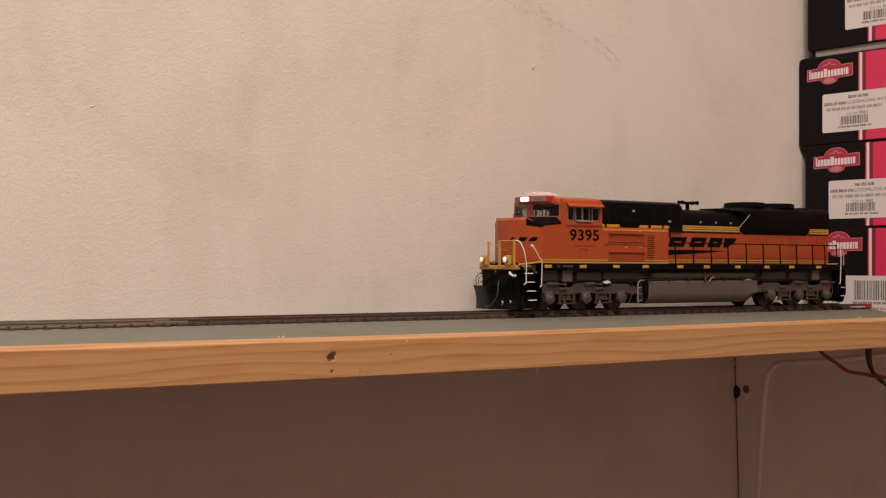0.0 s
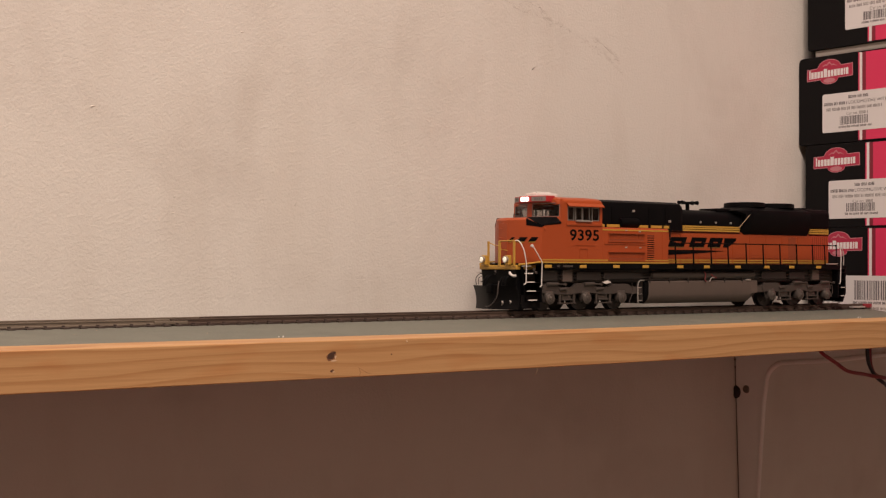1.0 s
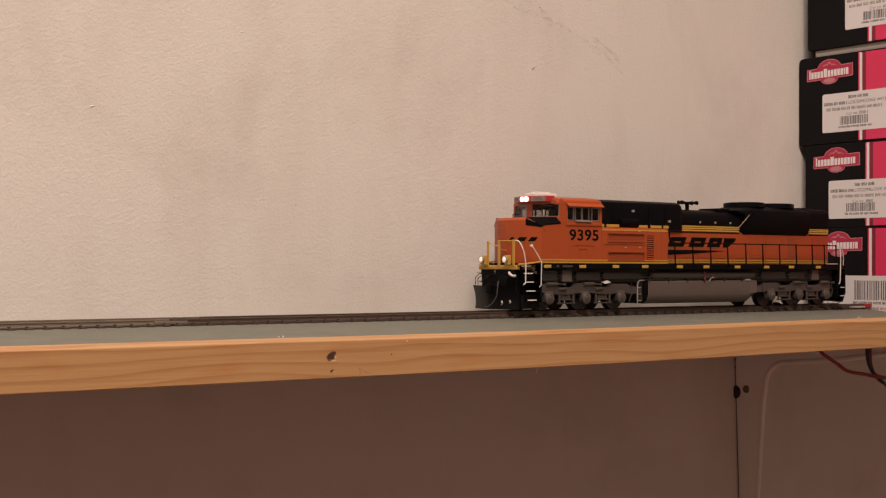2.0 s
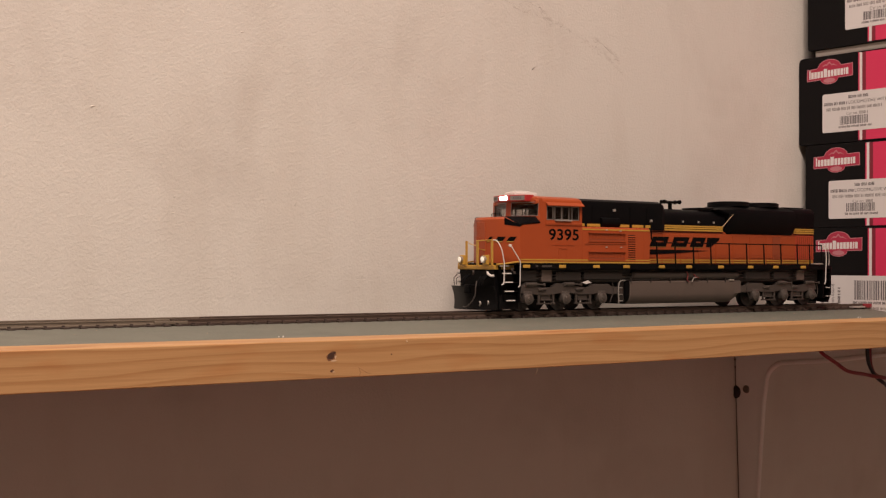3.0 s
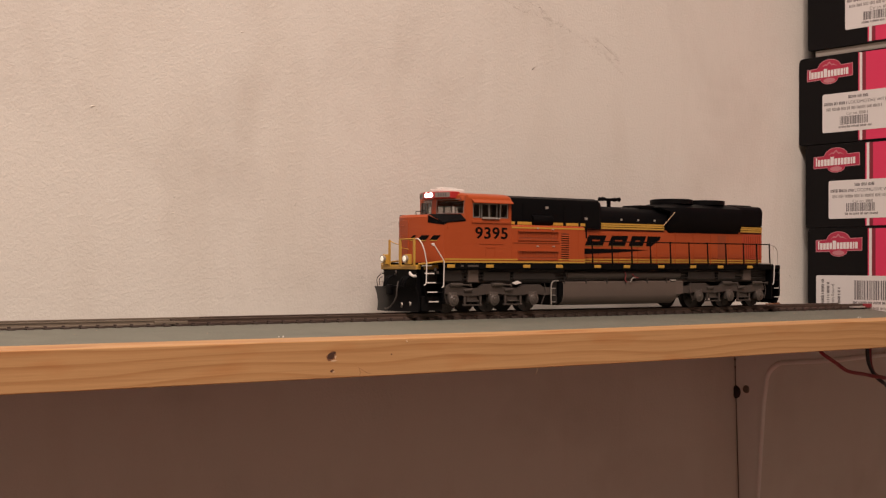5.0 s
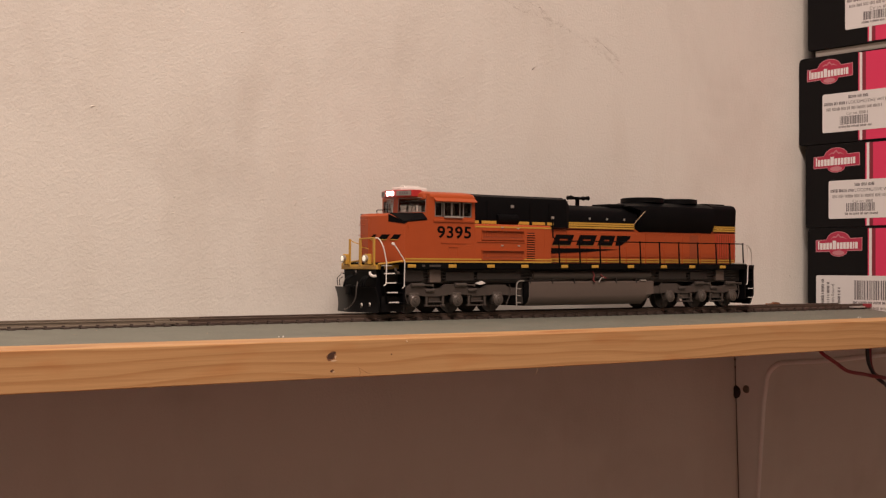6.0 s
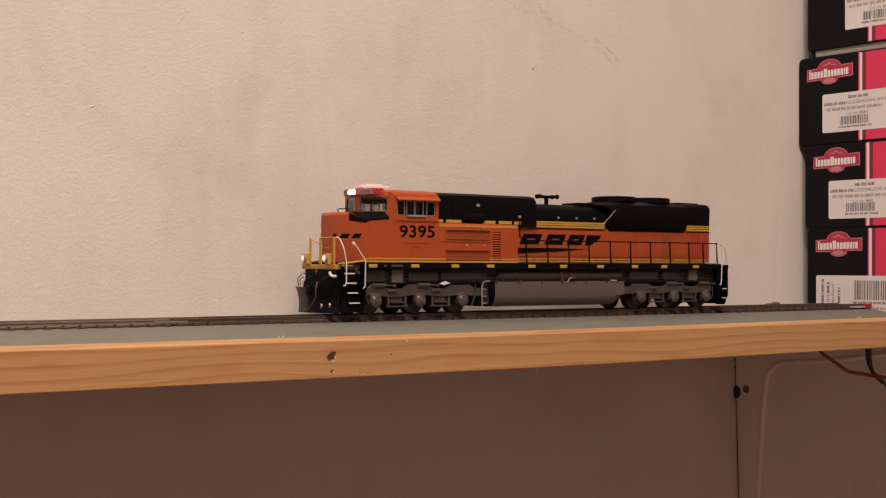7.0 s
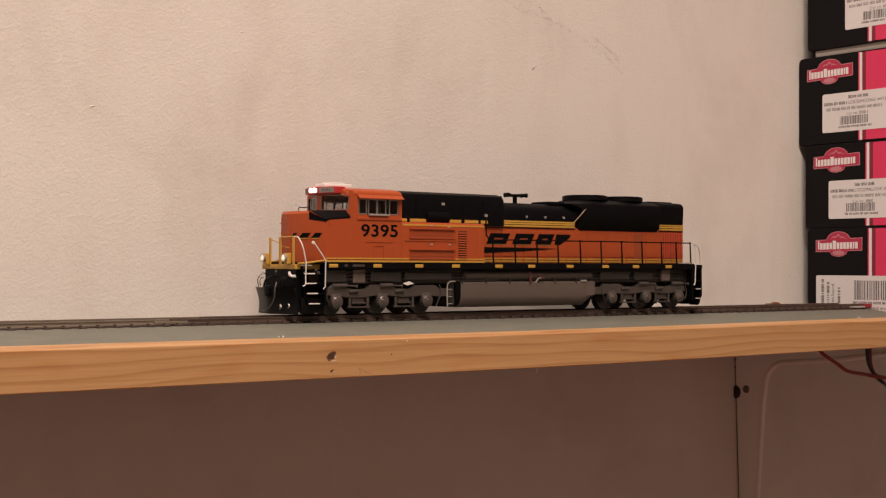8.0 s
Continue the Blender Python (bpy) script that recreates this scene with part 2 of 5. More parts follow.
def simple(name, mat, parent, x0, x1, y0, y1, z0, z1, bevel=0.0, label=""):
    bm = bmesh.new()
    box(bm, x0, x1, y0, y1, z0, z1, bevel)
    return part(name, bm, mat, parent, label)


def lettering(name, text, size, mat, parent, at, turn, depth=0.05, squeeze=1.0, bold=0.0, spread=1.0):
    """Built-in font as a thin mesh; size in mm is the height of the em; turn: a rotation matrix."""
    cu = bpy.data.curves.new(name, "FONT")
    cu.body, cu.size, cu.extrude, cu.offset = text, size * MM, depth * MM, bold * MM
    cu.space_character = spread
    tmp = bpy.data.objects.new(name, cu)
    scene.collection.objects.link(tmp)
    me = bpy.data.meshes.new_from_object(tmp.evaluated_get(bpy.context.evaluated_depsgraph_get()))
    bpy.data.objects.remove(tmp)
    me.name = name
    me.transform(Matrix.Diagonal((squeeze, 1, 1, 1)))
    me.materials.clear()
    me.materials.append(mat)
    ob = new(name, me)
    ob.parent = parent
    ob.matrix_basis = Matrix.Translation(Vector(at) * MM) @ turn
    return ob


FACE_MINUS_Y = Matrix.Rotation(radians(90), 4, "X")
FACE_MINUS_X = Matrix.Rotation(radians(-90), 4, "Z") @ Matrix.Rotation(radians(90), 4, "X")

# ---- the room ----
WALL_Y = 45.0
FLOOR = -Z0 / MM
TOP = 1200.0


def room():
    bm = bmesh.new()
    box(bm, -2300, 1900, WALL_Y, WALL_Y + 120, FLOOR, TOP)
    wall = thing("wall_north", bm, PLASTER, "off-white painted wall with orange-peel texture", "wall", kind="structure")
    for name, b in (("wall_south", (-2300, 1900, -2720, -2600)), ("wall_west", (-2420, -2300, -2720, WALL_Y + 120)), ("wall_east", (1900, 2020, -2720, WALL_Y + 120))):
        bm = bmesh.new()
        box(bm, b[0], b[1], b[2], b[3], FLOOR, TOP)
        thing(name, bm, PLASTER, "plain off-white painted room wall", "wall", kind="structure")
    bm = bmesh.new()
    box(bm, -2420, 2020, -2720, WALL_Y + 120, FLOOR - 100, FLOOR)
    thing("floor", bm, BOUNCE_FLOOR, "plain unseen room floor, red-brown to tint the bounced light", "floor", kind="structure")
    bm = bmesh.new()
    box(bm, -2420, 2020, -2720, WALL_Y + 120, TOP, TOP + 100)
    thing("ceiling", bm, CEILING_WHITE, "plain white room ceiling", "ceiling", kind="structure")
    # scuffs in the paint above the track
    rng = random.Random(5)
    lines = [((251, 162), (266, 157), (289, 153), (309, 145.5), (326, 139), (341, 128.5)), ((268, 162), (281, 158), (287, 150)), ((318, 147), (330, 141), (338, 136))]
    for line in lines:
        pts = smooth_path([(x, WALL_Y + 0.01, z) for x, z in line], 16)
        bm = bmesh.new()
        for a, b in zip(pts, pts[1:]):
            for k in range(rng.choice((1, 2, 3, 4, 5))):
                w = 2.0 if k else 0.6
                mid = a + Vector((rng.uniform(-w, w), 0, rng.uniform(-w, w)))
                run = (b - a).normalized() * rng.uniform(0.4, 1.3) + Vector((rng.uniform(-0.4, 0.4), 0, rng.uniform(-0.5, 0.5)))
                rod(bm, mid - run * 0.5, mid + run * 0.5, rng.uniform(0.03, 0.085), 5)
        tagged(part("scuff", bm, CRACK, wall), kind="stuff")
    # dried paint nibs scattered over the wall
    bm = bmesh.new()
    for k in range(70):
        x, z, q = rng.uniform(-60, 560), rng.uniform(-10, 210), rng.choice((0.25, 0.3, 0.35, 0.45, 0.6))
        a = rng.uniform(0, 6.3)
        d = Vector((math.cos(a), 0, math.sin(a))) * q * rng.uniform(0.6, 1.8)
        rod(bm, Vector((x, WALL_Y + 0.08, z)) - d, Vector((x, WALL_Y + 0.08, z)) + d, q * 0.5, 6, q * 0.25)
    for x, z, tilt, q in ((252.9, 60.9, 60, 1.0), (182.1, 26.8, 35, 0.8), (228.0, 136.6, 70, 0.9), (204.8, 94.3, 30, 0.7), (66.9, 51.6, 20, 0.8), (28.7, 88.7, 15, 1.2), (291.0, 61.4, 50, 0.8), (51.8, 108.3, 40, 0.6)):
        d = Vector((math.cos(radians(tilt)), 0, math.sin(radians(tilt)))) * q * 0.9
        rod(bm, Vector((x, WALL_Y, z)) - d, Vector((x, WALL_Y, z)) + d, q * 0.32, 7, q * 0.12)
        rod(bm, Vector((x + 1.5 * q, WALL_Y, z - q)) - d * 0.4, Vector((x + 1.5 * q, WALL_Y, z - q)) + d * 0.3, q * 0.2, 6, q * 0.1)
    tagged(part("paint_nib", bm, PLASTER, wall), kind="stuff")
    bm = bmesh.new()
    rod(bm, (273.5, WALL_Y, 126), (276.5, WALL_Y, 128), 0.45, 6, 0.1)
    part("scuff", bm, CRACK, wall)


room()


# ---- shelf ----
def bow(x):
    """The edging sags a little between its brackets."""
    return -0.75 * math.exp(-((x - 160) / 170.0) ** 2)


def shelf():
    bm = bmesh.new()
    box(bm, -700, 1200, -94, WALL_Y - 0.5, -16.5, -6.2, 0.3)
    base = thing("wall_shelf", bm, BOARD, "wooden wall shelf with a pine front edge on brackets", "shelf")
    bm = bmesh.new()
    rise = lambda x: 0.55 * min(1.0, max(0.0, (250 - x) / 300.0))
    rings = []
    for i in range(57):
        x = -700 + 20 * i
        t = -3.2 + rise(x)
        f = min(t, -3.36 + bow(x))
        rings.append([(x, -94.47, -6.2), (x, WALL_Y - 1, -6.2), (x, WALL_Y - 1, t), (x, -80, t), (x, -94.47, f)])
    for x, y in ((450, -52), (480, -20), (489, -4)):
        rings.append([(x, y, -6.2), (x, WALL_Y - 1, -6.2), (x, WALL_Y - 1, -3.2), (x, y + 4, -3.2), (x, y, -3.3)])
    quads(bm, rings)
    part("painted_deck", bm, GREY_PAINT, base, "grey-green painted deck board")
    bm = bmesh.new()
    rings = []
    for i in range(77):
        x = -700 + 25 * i
        d = bow(x)
        e = 0.35 * noise.noise(Vector((x * 0.02, 3.1, 0)))
        ring = []
        for cy, cz, a0 in ((-116.65, -15.75, 180), (-94.85, -15.75, 270), (-94.85, -3.65, 0), (-116.65, -3.65, 90)):
            for k in range(3):
                a = radians(a0 + 45 * k)
                ring.append((x, cy + 0.35 * math.cos(a) + e * 0.3, cz + 0.35 * math.sin(a) + d))
        rings.append(ring)
    quads(bm, rings)
    lip = part("edging", bm, PINE, base, "pale pine edging strip with a knot hole")
    rng = random.Random(3)

    def blotch(x, z, rx, rz, mat, y=-117.05, name="knot"):
        bm = bmesh.new()
        n = 14
        pts = []
        for i in range(n):
            a = 2 * math.pi * i / n
            q = 1 + rng.uniform(-0.13, 0.13)
            pts.append((x + rx * q * math.cos(a) + 0.3 * rx * math.sin(a), z + rz * q * math.sin(a)))
        prism(bm, pts, "y", y, y + 0.3)
        part(name, bm, mat, lip)

    blotch(45.6, -9.0, 1.9, 1.6, CHIP_BROWN, -117.03, "knot_rim")
    blotch(45.4, -9.0, 1.35, 1.2, HOLE, -117.06)
    blotch(46.7, -8.0, 0.6, 0.5, HOLE, -117.07)
    blotch(46.6, -10.6, 1.1, 0.3, CHIP, -117.09, "splinter")
    blotch(47.2, -9.4, 0.35, 0.5, CHIP, -117.09, "splinter")
    blotch(45.9, -14.0, 0.75, 0.5, CHIP_BROWN, -117.03, "knot_rim")
    blotch(45.8, -14.0, 0.4, 0.3, HOLE, -117.06)
    blotch(46.5, -14.4, 0.5, 0.18, CHIP, -117.09, "splinter")
    blotch(70.3, -9.3, 0.55, 0.45, CHIP_BROWN, -117.03, "knot_rim")
    blotch(70.2, -9.3, 0.3, 0.25, HOLE, -117.06)
    bm = bmesh.new()
    for a, b in (((56.5, -13.2), (57.5, -15)), ((57.5, -15), (57, -16)), ((57, -13.5), (60, -15.2)), ((60, -15.2), (61.5, -15.6))):
        rod(bm, (a[0], -117.0, a[1]), (b[0], -117.0, b[1]), 0.07, 5)
    part("crack", bm, CHIP_BROWN, lip)
    bm = bmesh.new()
    for i in range(9):
        x, z = 76.6 + rng.uniform(-0.6, 0.6), -4.4 + rng.uniform(-0.3, 0.5)
        rod(bm, (x, -116.6, z), (x + rng.uniform(-0.5, 0.5), -117.3, z - rng.uniform(0.1, 0.8)), 0.12, 4)
    part("splinter", bm, CHIP, lip)
    bm = bmesh.new()
    tube(bm, smooth_path([(137.5, -116.5, -16.8), (137.2, -117, -18.0), (136.4, -117, -19.0), (136.0, -117, -19.8)]), 0.06, 5)
    part("splinter", bm, CHIP, lip)
    # pale dust specks over the painted deck
    bm = bmesh.new()
    for i in range(45):
        x, y, q = rng.uniform(-60, 430), rng.uniform(-90, -18), rng.uniform(0.05, 0.14)
        z = -3.2 + rise(x)
        rod(bm, (x, y, z - 0.05), (x, y, z + q), q * rng.uniform(0.7, 1.6), 5, q * 0.3)
    tagged(part("dust", bm, CHIP, base, "pale dust specks"), kind="stuff")
    # white crumbs on the deck behind the edging
    for x, y in ((38.5, -95.5), (368, -92)):
        bm = bmesh.new()
        for i in range(3):
            px, py = x + rng.uniform(-1.2, 1.2), y + rng.uniform(-0.8, 0.8)
            q = rng.uniform(0.1, 0.2)
            rod(bm, (px, py, -3.4), (px + 0.1, py, -3.1 + q), q * 1.4, 6, q * 0.7)
        thing("plaster_crumb", bm, BOX_WHITE, "small white plaster crumbs on the shelf edge", "crumb")
    return base


def shelf_bracket():
    """A pressed steel plate, hung slightly askew: a flat strip at the wall, a recessed web and a rolled inner rim."""
    skew = lambda z: 433.6 + (-34.0 - z) * 0.043
    inner = lambda z: 23.8 + (-50.0 - z) * 0.115
    rim = [(-94, -20.6), (-62, -25.0), (-25, -30.4)]
    for k in range(8):
        a = radians(90 * k / 7)
        rim.append((6.1 + 16.5 * math.sin(a), -48.0 + 14.5 * math.cos(a)))
    rim += [(inner(z), z) for z in (-60, -80, -100, -120, -150, -190)]
    rim = smooth_path_2d(rim)

    def skin(bm, outline, d0, d1):
        quads(bm, [[(skew(z) + d0, y, z) for y, z in outline], [(skew(z) + d1, y, z) for y, z in outline]])

    bm = bmesh.new()
    skin(bm, [(44.4, -16.8), (-94, -16.8)] + rim + [(36, -196), (44.4, -196)], 0.9, 2.9)
    br = thing("shelf_bracket", bm, BRACKET_PAINT, "cream enamelled steel shelf bracket screwed to the wall", "bracket")
    bm = bmesh.new()
    strip = [(30.6, -16.9), (30.4, -60), (32.8, -118), (34.5, -195)]
    rings = []
    for y, z in strip:
        x = skew(z)
        rings.append([(x + 1.0, 44.4, z), (x, 44.2, z), (x, y + 2.4, z), (x + 1.0, y - 1.6, z)])
    quads(bm, rings)
    part("wall_strip", bm, BRACKET_PAINT, br, "flat raised strip along the wall")
    bm = bmesh.new()
    tube(bm, [(skew(z) + 1.2, y, z) for y, z in rim], 1.5, 10)
    part("rim", bm, BRACKET_PAINT, br, "rolled inner rim")
    # thin dark wire stands in for the shadow of the gap at the wall
    bm = bmesh.new()
    tube(bm, [(skew(z) - 0.1, 44.6, z) for z in (-17, -40, -70, -110, -150, -195)], 0.22, 6)
    part("gap_shade", bm, SCREW, br, "thin dark strip for the shade in the wall gap")
    bm = bmesh.new()
    x = skew(-51)
    rod(bm, (x + 0.1, 36.6, -51.2), (x - 0.9, 36.6, -51.2), 2.5, 16, 2.0)
    box(bm, x - 1.05, x - 0.8, 36.3, 36.9, -52.8, -49.6)
    part("screw", bm, SCREW, br, "dull steel screw head")
    bm = bmesh.new()
    rod(bm, (x - 0.2, 44.6, -53.4), (x - 1.6, 44.6, -53.4), 4.0, 14, 2.6)
    part("screw", bm, BLACK_WIRE, br, "dark wall screw head")
    for z in (-27.5, -34.0, -38.5):
        bm = bmesh.new()
        rod(bm, (skew(z) - 0.3, 44.3, z), (skew(z) - 0.7, 44.3, z), 0.7, 7, 0.4)
        part("paint_fleck", bm, SCREW, br)
    return br


def smooth_path_2d(pts):
    return [(p[0], p[1]) for p in smooth_path([(a, b, 0) for a, b in pts], 4)]


shelf()
shelf_bracket()


def cable(name, pts, r, mat, label):
    bm = bmesh.new()
    tube(bm, smooth_path(pts, 8), r, 10)
    return thing(name, bm, mat, label, "cable")


cable("red_cable", [(374, -60, -16), (380, -60, -22.6), (392, -60, -28.5), (401.5, -60, -33.0), (416, -60, -35.4), (434.7, -60, -38.2), (480, -50, -42), (580, 10, -70)], 1.0, RED_WIRE, "thin red feeder wire hanging under the shelf")
cable("black_cable", [(418.5, -60, -16), (418.3, -60, -23.2), (419.8, -60, -30.2), (425.8, -60, -37.0), (434.7, -60, -42.0), (470, -45, -54), (560, 20, -90)], 1.0, BLACK_WIRE, "thin black feeder wire hanging under the shelf")
cable("red_cable", [(422.3, -59, -16), (422.0, -59, -24), (423.0, -59, -31), (430, -57, -36.4), (450, -52, -41), (540, 0, -60)], 0.9, RED_WIRE, "short red feeder wire hanging under the shelf")


# ---- track ----
def track(x0, x1, name_label, rail_paint, half, stagger):
    """stagger: how far the wall-side rail is shifted at its start and its end."""
    bm = bmesh.new()
    prof = [(-1.1, -2.1), (1.1, -2.1), (1.1, -1.75), (0.35, -1.5), (0.35, -0.7), (0.55, -0.55), (0.55, -0.1), (0.4, 0), (-0.4, 0), (-0.55, -0.1), (-0.55, -0.55), (-0.35, -0.7), (-0.35, -1.5), (-1.1, -1.75)]
    base = new("model_track")
    base.location = (0, 0, Z0)
    tagged(base, name_label, "track")
    for y in (-8.8, 8.8):
        bm = bmesh.new()
        prism(bm, [(y + a, b) for a, b in prof], "x", x0 + stagger[0] * (y > 0), x1 + stagger[1] * (y > 0))
        part("rail", bm, rail_paint, base, "weathered brown nickel-silver rail")
    bm = bmesh.new()
    box(bm, -1.35, 1.35, -half, half, -3.22, -2.1, 0.15)
    for y in (-8.8, 8.8):
        for s in (-1, 1):
            box(bm, -0.5, 0.5, y + s * 1.3 - 0.45, y + s * 1.3 + 0.45, -2.2, -1.55)
    me = finish("tie", bm, TIE)
    n = int((x1 - x0 - 2) / 6.9)
    for i in range(n + 1):
        ob = new("tie", me)
        ob.parent = base
        ob.location = ((x0 + 2.5 + 6.9 * i) * MM, 0, 0)
        ob.rotation_euler = (0, 0, radians(((i * 37) % 11 - 5) * 0.12))
    bm = bmesh.new()
    for s in (-1, 1):
        box(bm, x0 + 1, x1 - 1, s * 8.8 - 1.6, s * 8.8 + 1.6, -3.1, -2.12)
    part("tie_web", bm, TIE, base, "brown plastic webbing between ties")
    return base


track(-650, 38.4, "straight weathered model railway track on grey deck", RAIL, 14.0, (0, 22))
track(38.8, 484, "straight brown model railway track beside the wall", RAIL_BROWN, 12.4, (22, 0))
for y, x in ((-8.8, 31.5), (8.8, 53.5)):
    bm = bmesh.new()
    box(bm, x, x + 14.5, y - 1.3, y + 1.3, -2.1, -0.7, 0.15)
    thing("rail_joiner", bm, RAIL, "small metal rail joiner at the track joint", "rail joiner", "rail joiners")
bm = bmesh.new()
box(bm, 484, 491.5, -10.4, -7.4, -2.6, -0.1, 0.6)
thing("terminal_joiner", bm, RED_WIRE, "red insulated terminal joiner at the track end", "rail joiner")
bm = bmesh.new()
box(bm, 470, 482, -12.5, -10, -2.3, -1.3, 0.2)
thing("terminal_clip", bm, BRIGHT, "small silver contact clip beside the rail", "contact clip")
bm = bmesh.new()
prism(bm, [(422, -0.2), (422.5, 0.5), (426, 0.3), (428.5, 1.2), (432.5, 0.8), (433, -0.2)], "y", 10, 12)
thing("wood_chip", bm, CHIP_BROWN, "small reddish brown chip lying beside the rail", "chip")

# ---- boxes ----
BOX_X = 492.5


def carton(name, left, top, height, width, logo, label_off, label_z, label_len, upright, desc):
    """A black and crimson model box, its end towards -x; left: its edge next to the wall."""
    base = new(name)
    base.location = (BOX_X * MM, left * MM, Z0 + (top - height) * MM)
    tagged(base, desc, "box", "stacked model boxes")
    h = height
    bm = bmesh.new()
    r = 2.6
    pts = [(0, 0.8), (-0.8, 0), (-width + 0.8, 0), (-width, 0.8), (-width, h - r), (-width + r, h)] + [(-r, h), (-r * 0.3, h - r * 0.3), (0, h - r)]
    prism(bm, pts, "x", 0, 300, 0.25)
    part("carton_body", bm, BOX_BLACK, base)
    f = -0.06
    bm = bmesh.new()
    box(bm, f, 0.05, -width + 0.6, -49.5, 0.7, h - 0.8)
    part("printed_panel", bm, BOX_RED, base, "crimson printed panel")
    for y0, y1, mat in ((-44.1, -45.0, BOX_RED), (-45.0, -46.9, BOX_WHITE), (-46.9, -49.5, BOX_DARKRED)):
        bm = bmesh.new()
        box(bm, f, 0.05, y1, y0, 0.7, h - 0.8)
        part("printed_stripe", bm, mat, base)
    if logo:
        zc = h - 10.6
        def plate(pts, x, mat, nm):
            bm = bmesh.new()
            prism(bm, pts, "x", x, 0.04)
            part(nm, bm, mat, base)
        band = lambda g: [(-6.2 - g, zc - 4.2 + g), (-17.0, zc - 3.95 + g)] + [(-23 - 6.4 * math.cos(radians(q)), zc - 4.0 + g - 3.0 * math.sin(radians(q))) for q in range(170, 9, -20)] + [(-29.5, zc - 3.65 + g), (-40.2 + g, zc - 3.4 + g), (-40.2 + g, zc + 4.5 - g), (-32.0, zc + 4.2 - g)] + [(-23 - (8.6 - g) * math.cos(radians(q)), zc + 3.4 + (5.0 - g) * math.sin(radians(q))) for q in range(10, 171, 20)] + [(-14.0, zc + 3.5 - g), (-6.2 - g, zc + 3.2 - g)]
        plate(band(0.0), -0.08, BOX_PINK, "emblem_outline")
        plate(band(0.45), -0.12, EMBLEM_RED, "emblem_field")
        plate([(-23 + 4.4 * math.cos(radians(q)), zc - 4.7 + 1.5 * math.sin(radians(q))) for q in range(0, 360, 20)], -0.14, BOX_PINK, "emblem_foot")
        plate([(-29.0, zc + 3.7), (-26.2, zc + 5.3), (-25, zc + 5.0), (-23, zc + 7.0), (-21.0, zc + 5.2), (-19.8, zc + 5.5), (-17.2, zc + 3.7), (-20.0, zc + 4.7), (-21.2, zc + 4.3), (-23, zc + 5.9), (-25.0, zc + 4.2), (-26.4, zc + 4.5)], -0.14, BOX_PINK, "emblem_peak")
        # the brand word as plain blocks of its size
        bm = bmesh.new()
        y = -8.0
        for i in range(13):
            w = 3.0 if i == 5 else (1.5 if i in (0, 11) else 2.35)
            tall = 5.2 if i in (0, 5) else 4.0
            zb = zc - 2.9 - 0.022 * y
            e = y - w + 0.5
            prism(bm, [(y, zb), (e, zb), (e, zb + tall), (y, zb + tall)], "x", -0.17, 0)
            y -= w
        tagged(part("emblem_band", bm, BOX_WHITE, base), kind="stuff")
    # the paper label
    y0, z0, z1 = -label_off, label_z[0], label_z[1]
    bm = bmesh.new()
    rr = 1.2
    corner = []
    for cy, cz, a0 in ((y0 - rr, z1 - rr, 0), (y0 - rr, z0 + rr, 270), (y0 - label_len + rr, z0 + rr, 180), (y0 - label_len + rr, z1 - rr, 90)):
        for k in range(4):
            a = radians(a0 + (90 - 30 * k))
            corner.append((cy + rr * math.cos(a), cz + rr * math.sin(a)))
    prism(bm, corner, "x", -0.22, 0.0)
    paper = part("paper_label", bm, PAPER, base, "white printed paper label")
    rng = random.Random(int(top))

    def bars(y, z, length, tall, mat, x=-0.26):
        """Unreadable print: short upright bars in words."""
        bm = bmesh.new()
        end = y - length
        while y > end:
            for k in range(rng.randint(3, 8)):
                w = rng.uniform(0.35, 0.65)
                q = rng.uniform(0.8, 1.0)
                box(bm, x, -0.2, y - w, y, z, z + tall * q)
                y -= w + 0.28
                if y < end:
                    break
            y -= 0.7
        part("print", bm, mat, paper)

    def barcode(y, z, length, tall):
        bm = bmesh.new()
        end = y - length
        while y > end:
            w = rng.choice((0.3, 0.3, 0.55, 0.8))
            box(bm, -0.26, -0.2, y - w, y, z, z + tall)
            y -= w + rng.choice((0.3, 0.35, 0.6))
        part("barcode", bm, INK, paper)

    if not upright:
        h1 = z1 - z0
        bars(y0 - 19, z1 - 3.8, 14, 2.0, INK)
        bars(y0 - 1.5, z1 - 7.2, 16.5, 2.0, INK)
        lettering("print", "LOCOMOTIVE WITH", 2.75, INK, paper, (-0.24, y0 - 19.0, z1 - 7.2), FACE_MINUS_X, 0.03, 1.1)
        bars(y0 - 3, z1 - 10.6, 40, 2.0, INK_PALE)
        lettering("print", "Car no.", 2.75, INK_PALE, paper, (-0.24, y0 - 17.5, z1 - 13.8), FACE_MINUS_X, 0.03, 1.0)
        bars(y0 - 27.0, z1 - 13.8, 5.5, 1.9, INK_PALE)
        barcode(y0 - 13, z0 + 4.2, 20, 5.0)
        bars(y0 - 12, z0 + 2.2, 23, 1.4, INK)
    else:
        for dy, ln in ((4.0, 17), (8.0, 15), (16.0, 12)):
            bm = bmesh.new()
            z = z0 + 2
            while z < z0 + 2 + ln:
                t = rng.uniform(0.4, 0.7)
                box(bm, -0.26, -0.2, y0 - dy - 1.9, y0 - dy, z, z + t)
                z += t + rng.choice((0.2, 0.2, 0.2, 0.9))
            part("print", bm, INK, paper)
        lettering("print", "with Sound", 2.9, INK, paper, (-0.24, y0 - 13.4, z0 + 3), FACE_MINUS_X @ Matrix.Rotation(radians(90), 4, "Z"), 0.03)
        barcode(y0 - 28, z0 + 7.0, 30, 11.5)
        bars(y0 - 27, z0 + 4.5, 32, 1.6, INK)
        bars(y0 - 36, z0 + 1.2, 24, 1.6, INK_PALE)
    return base


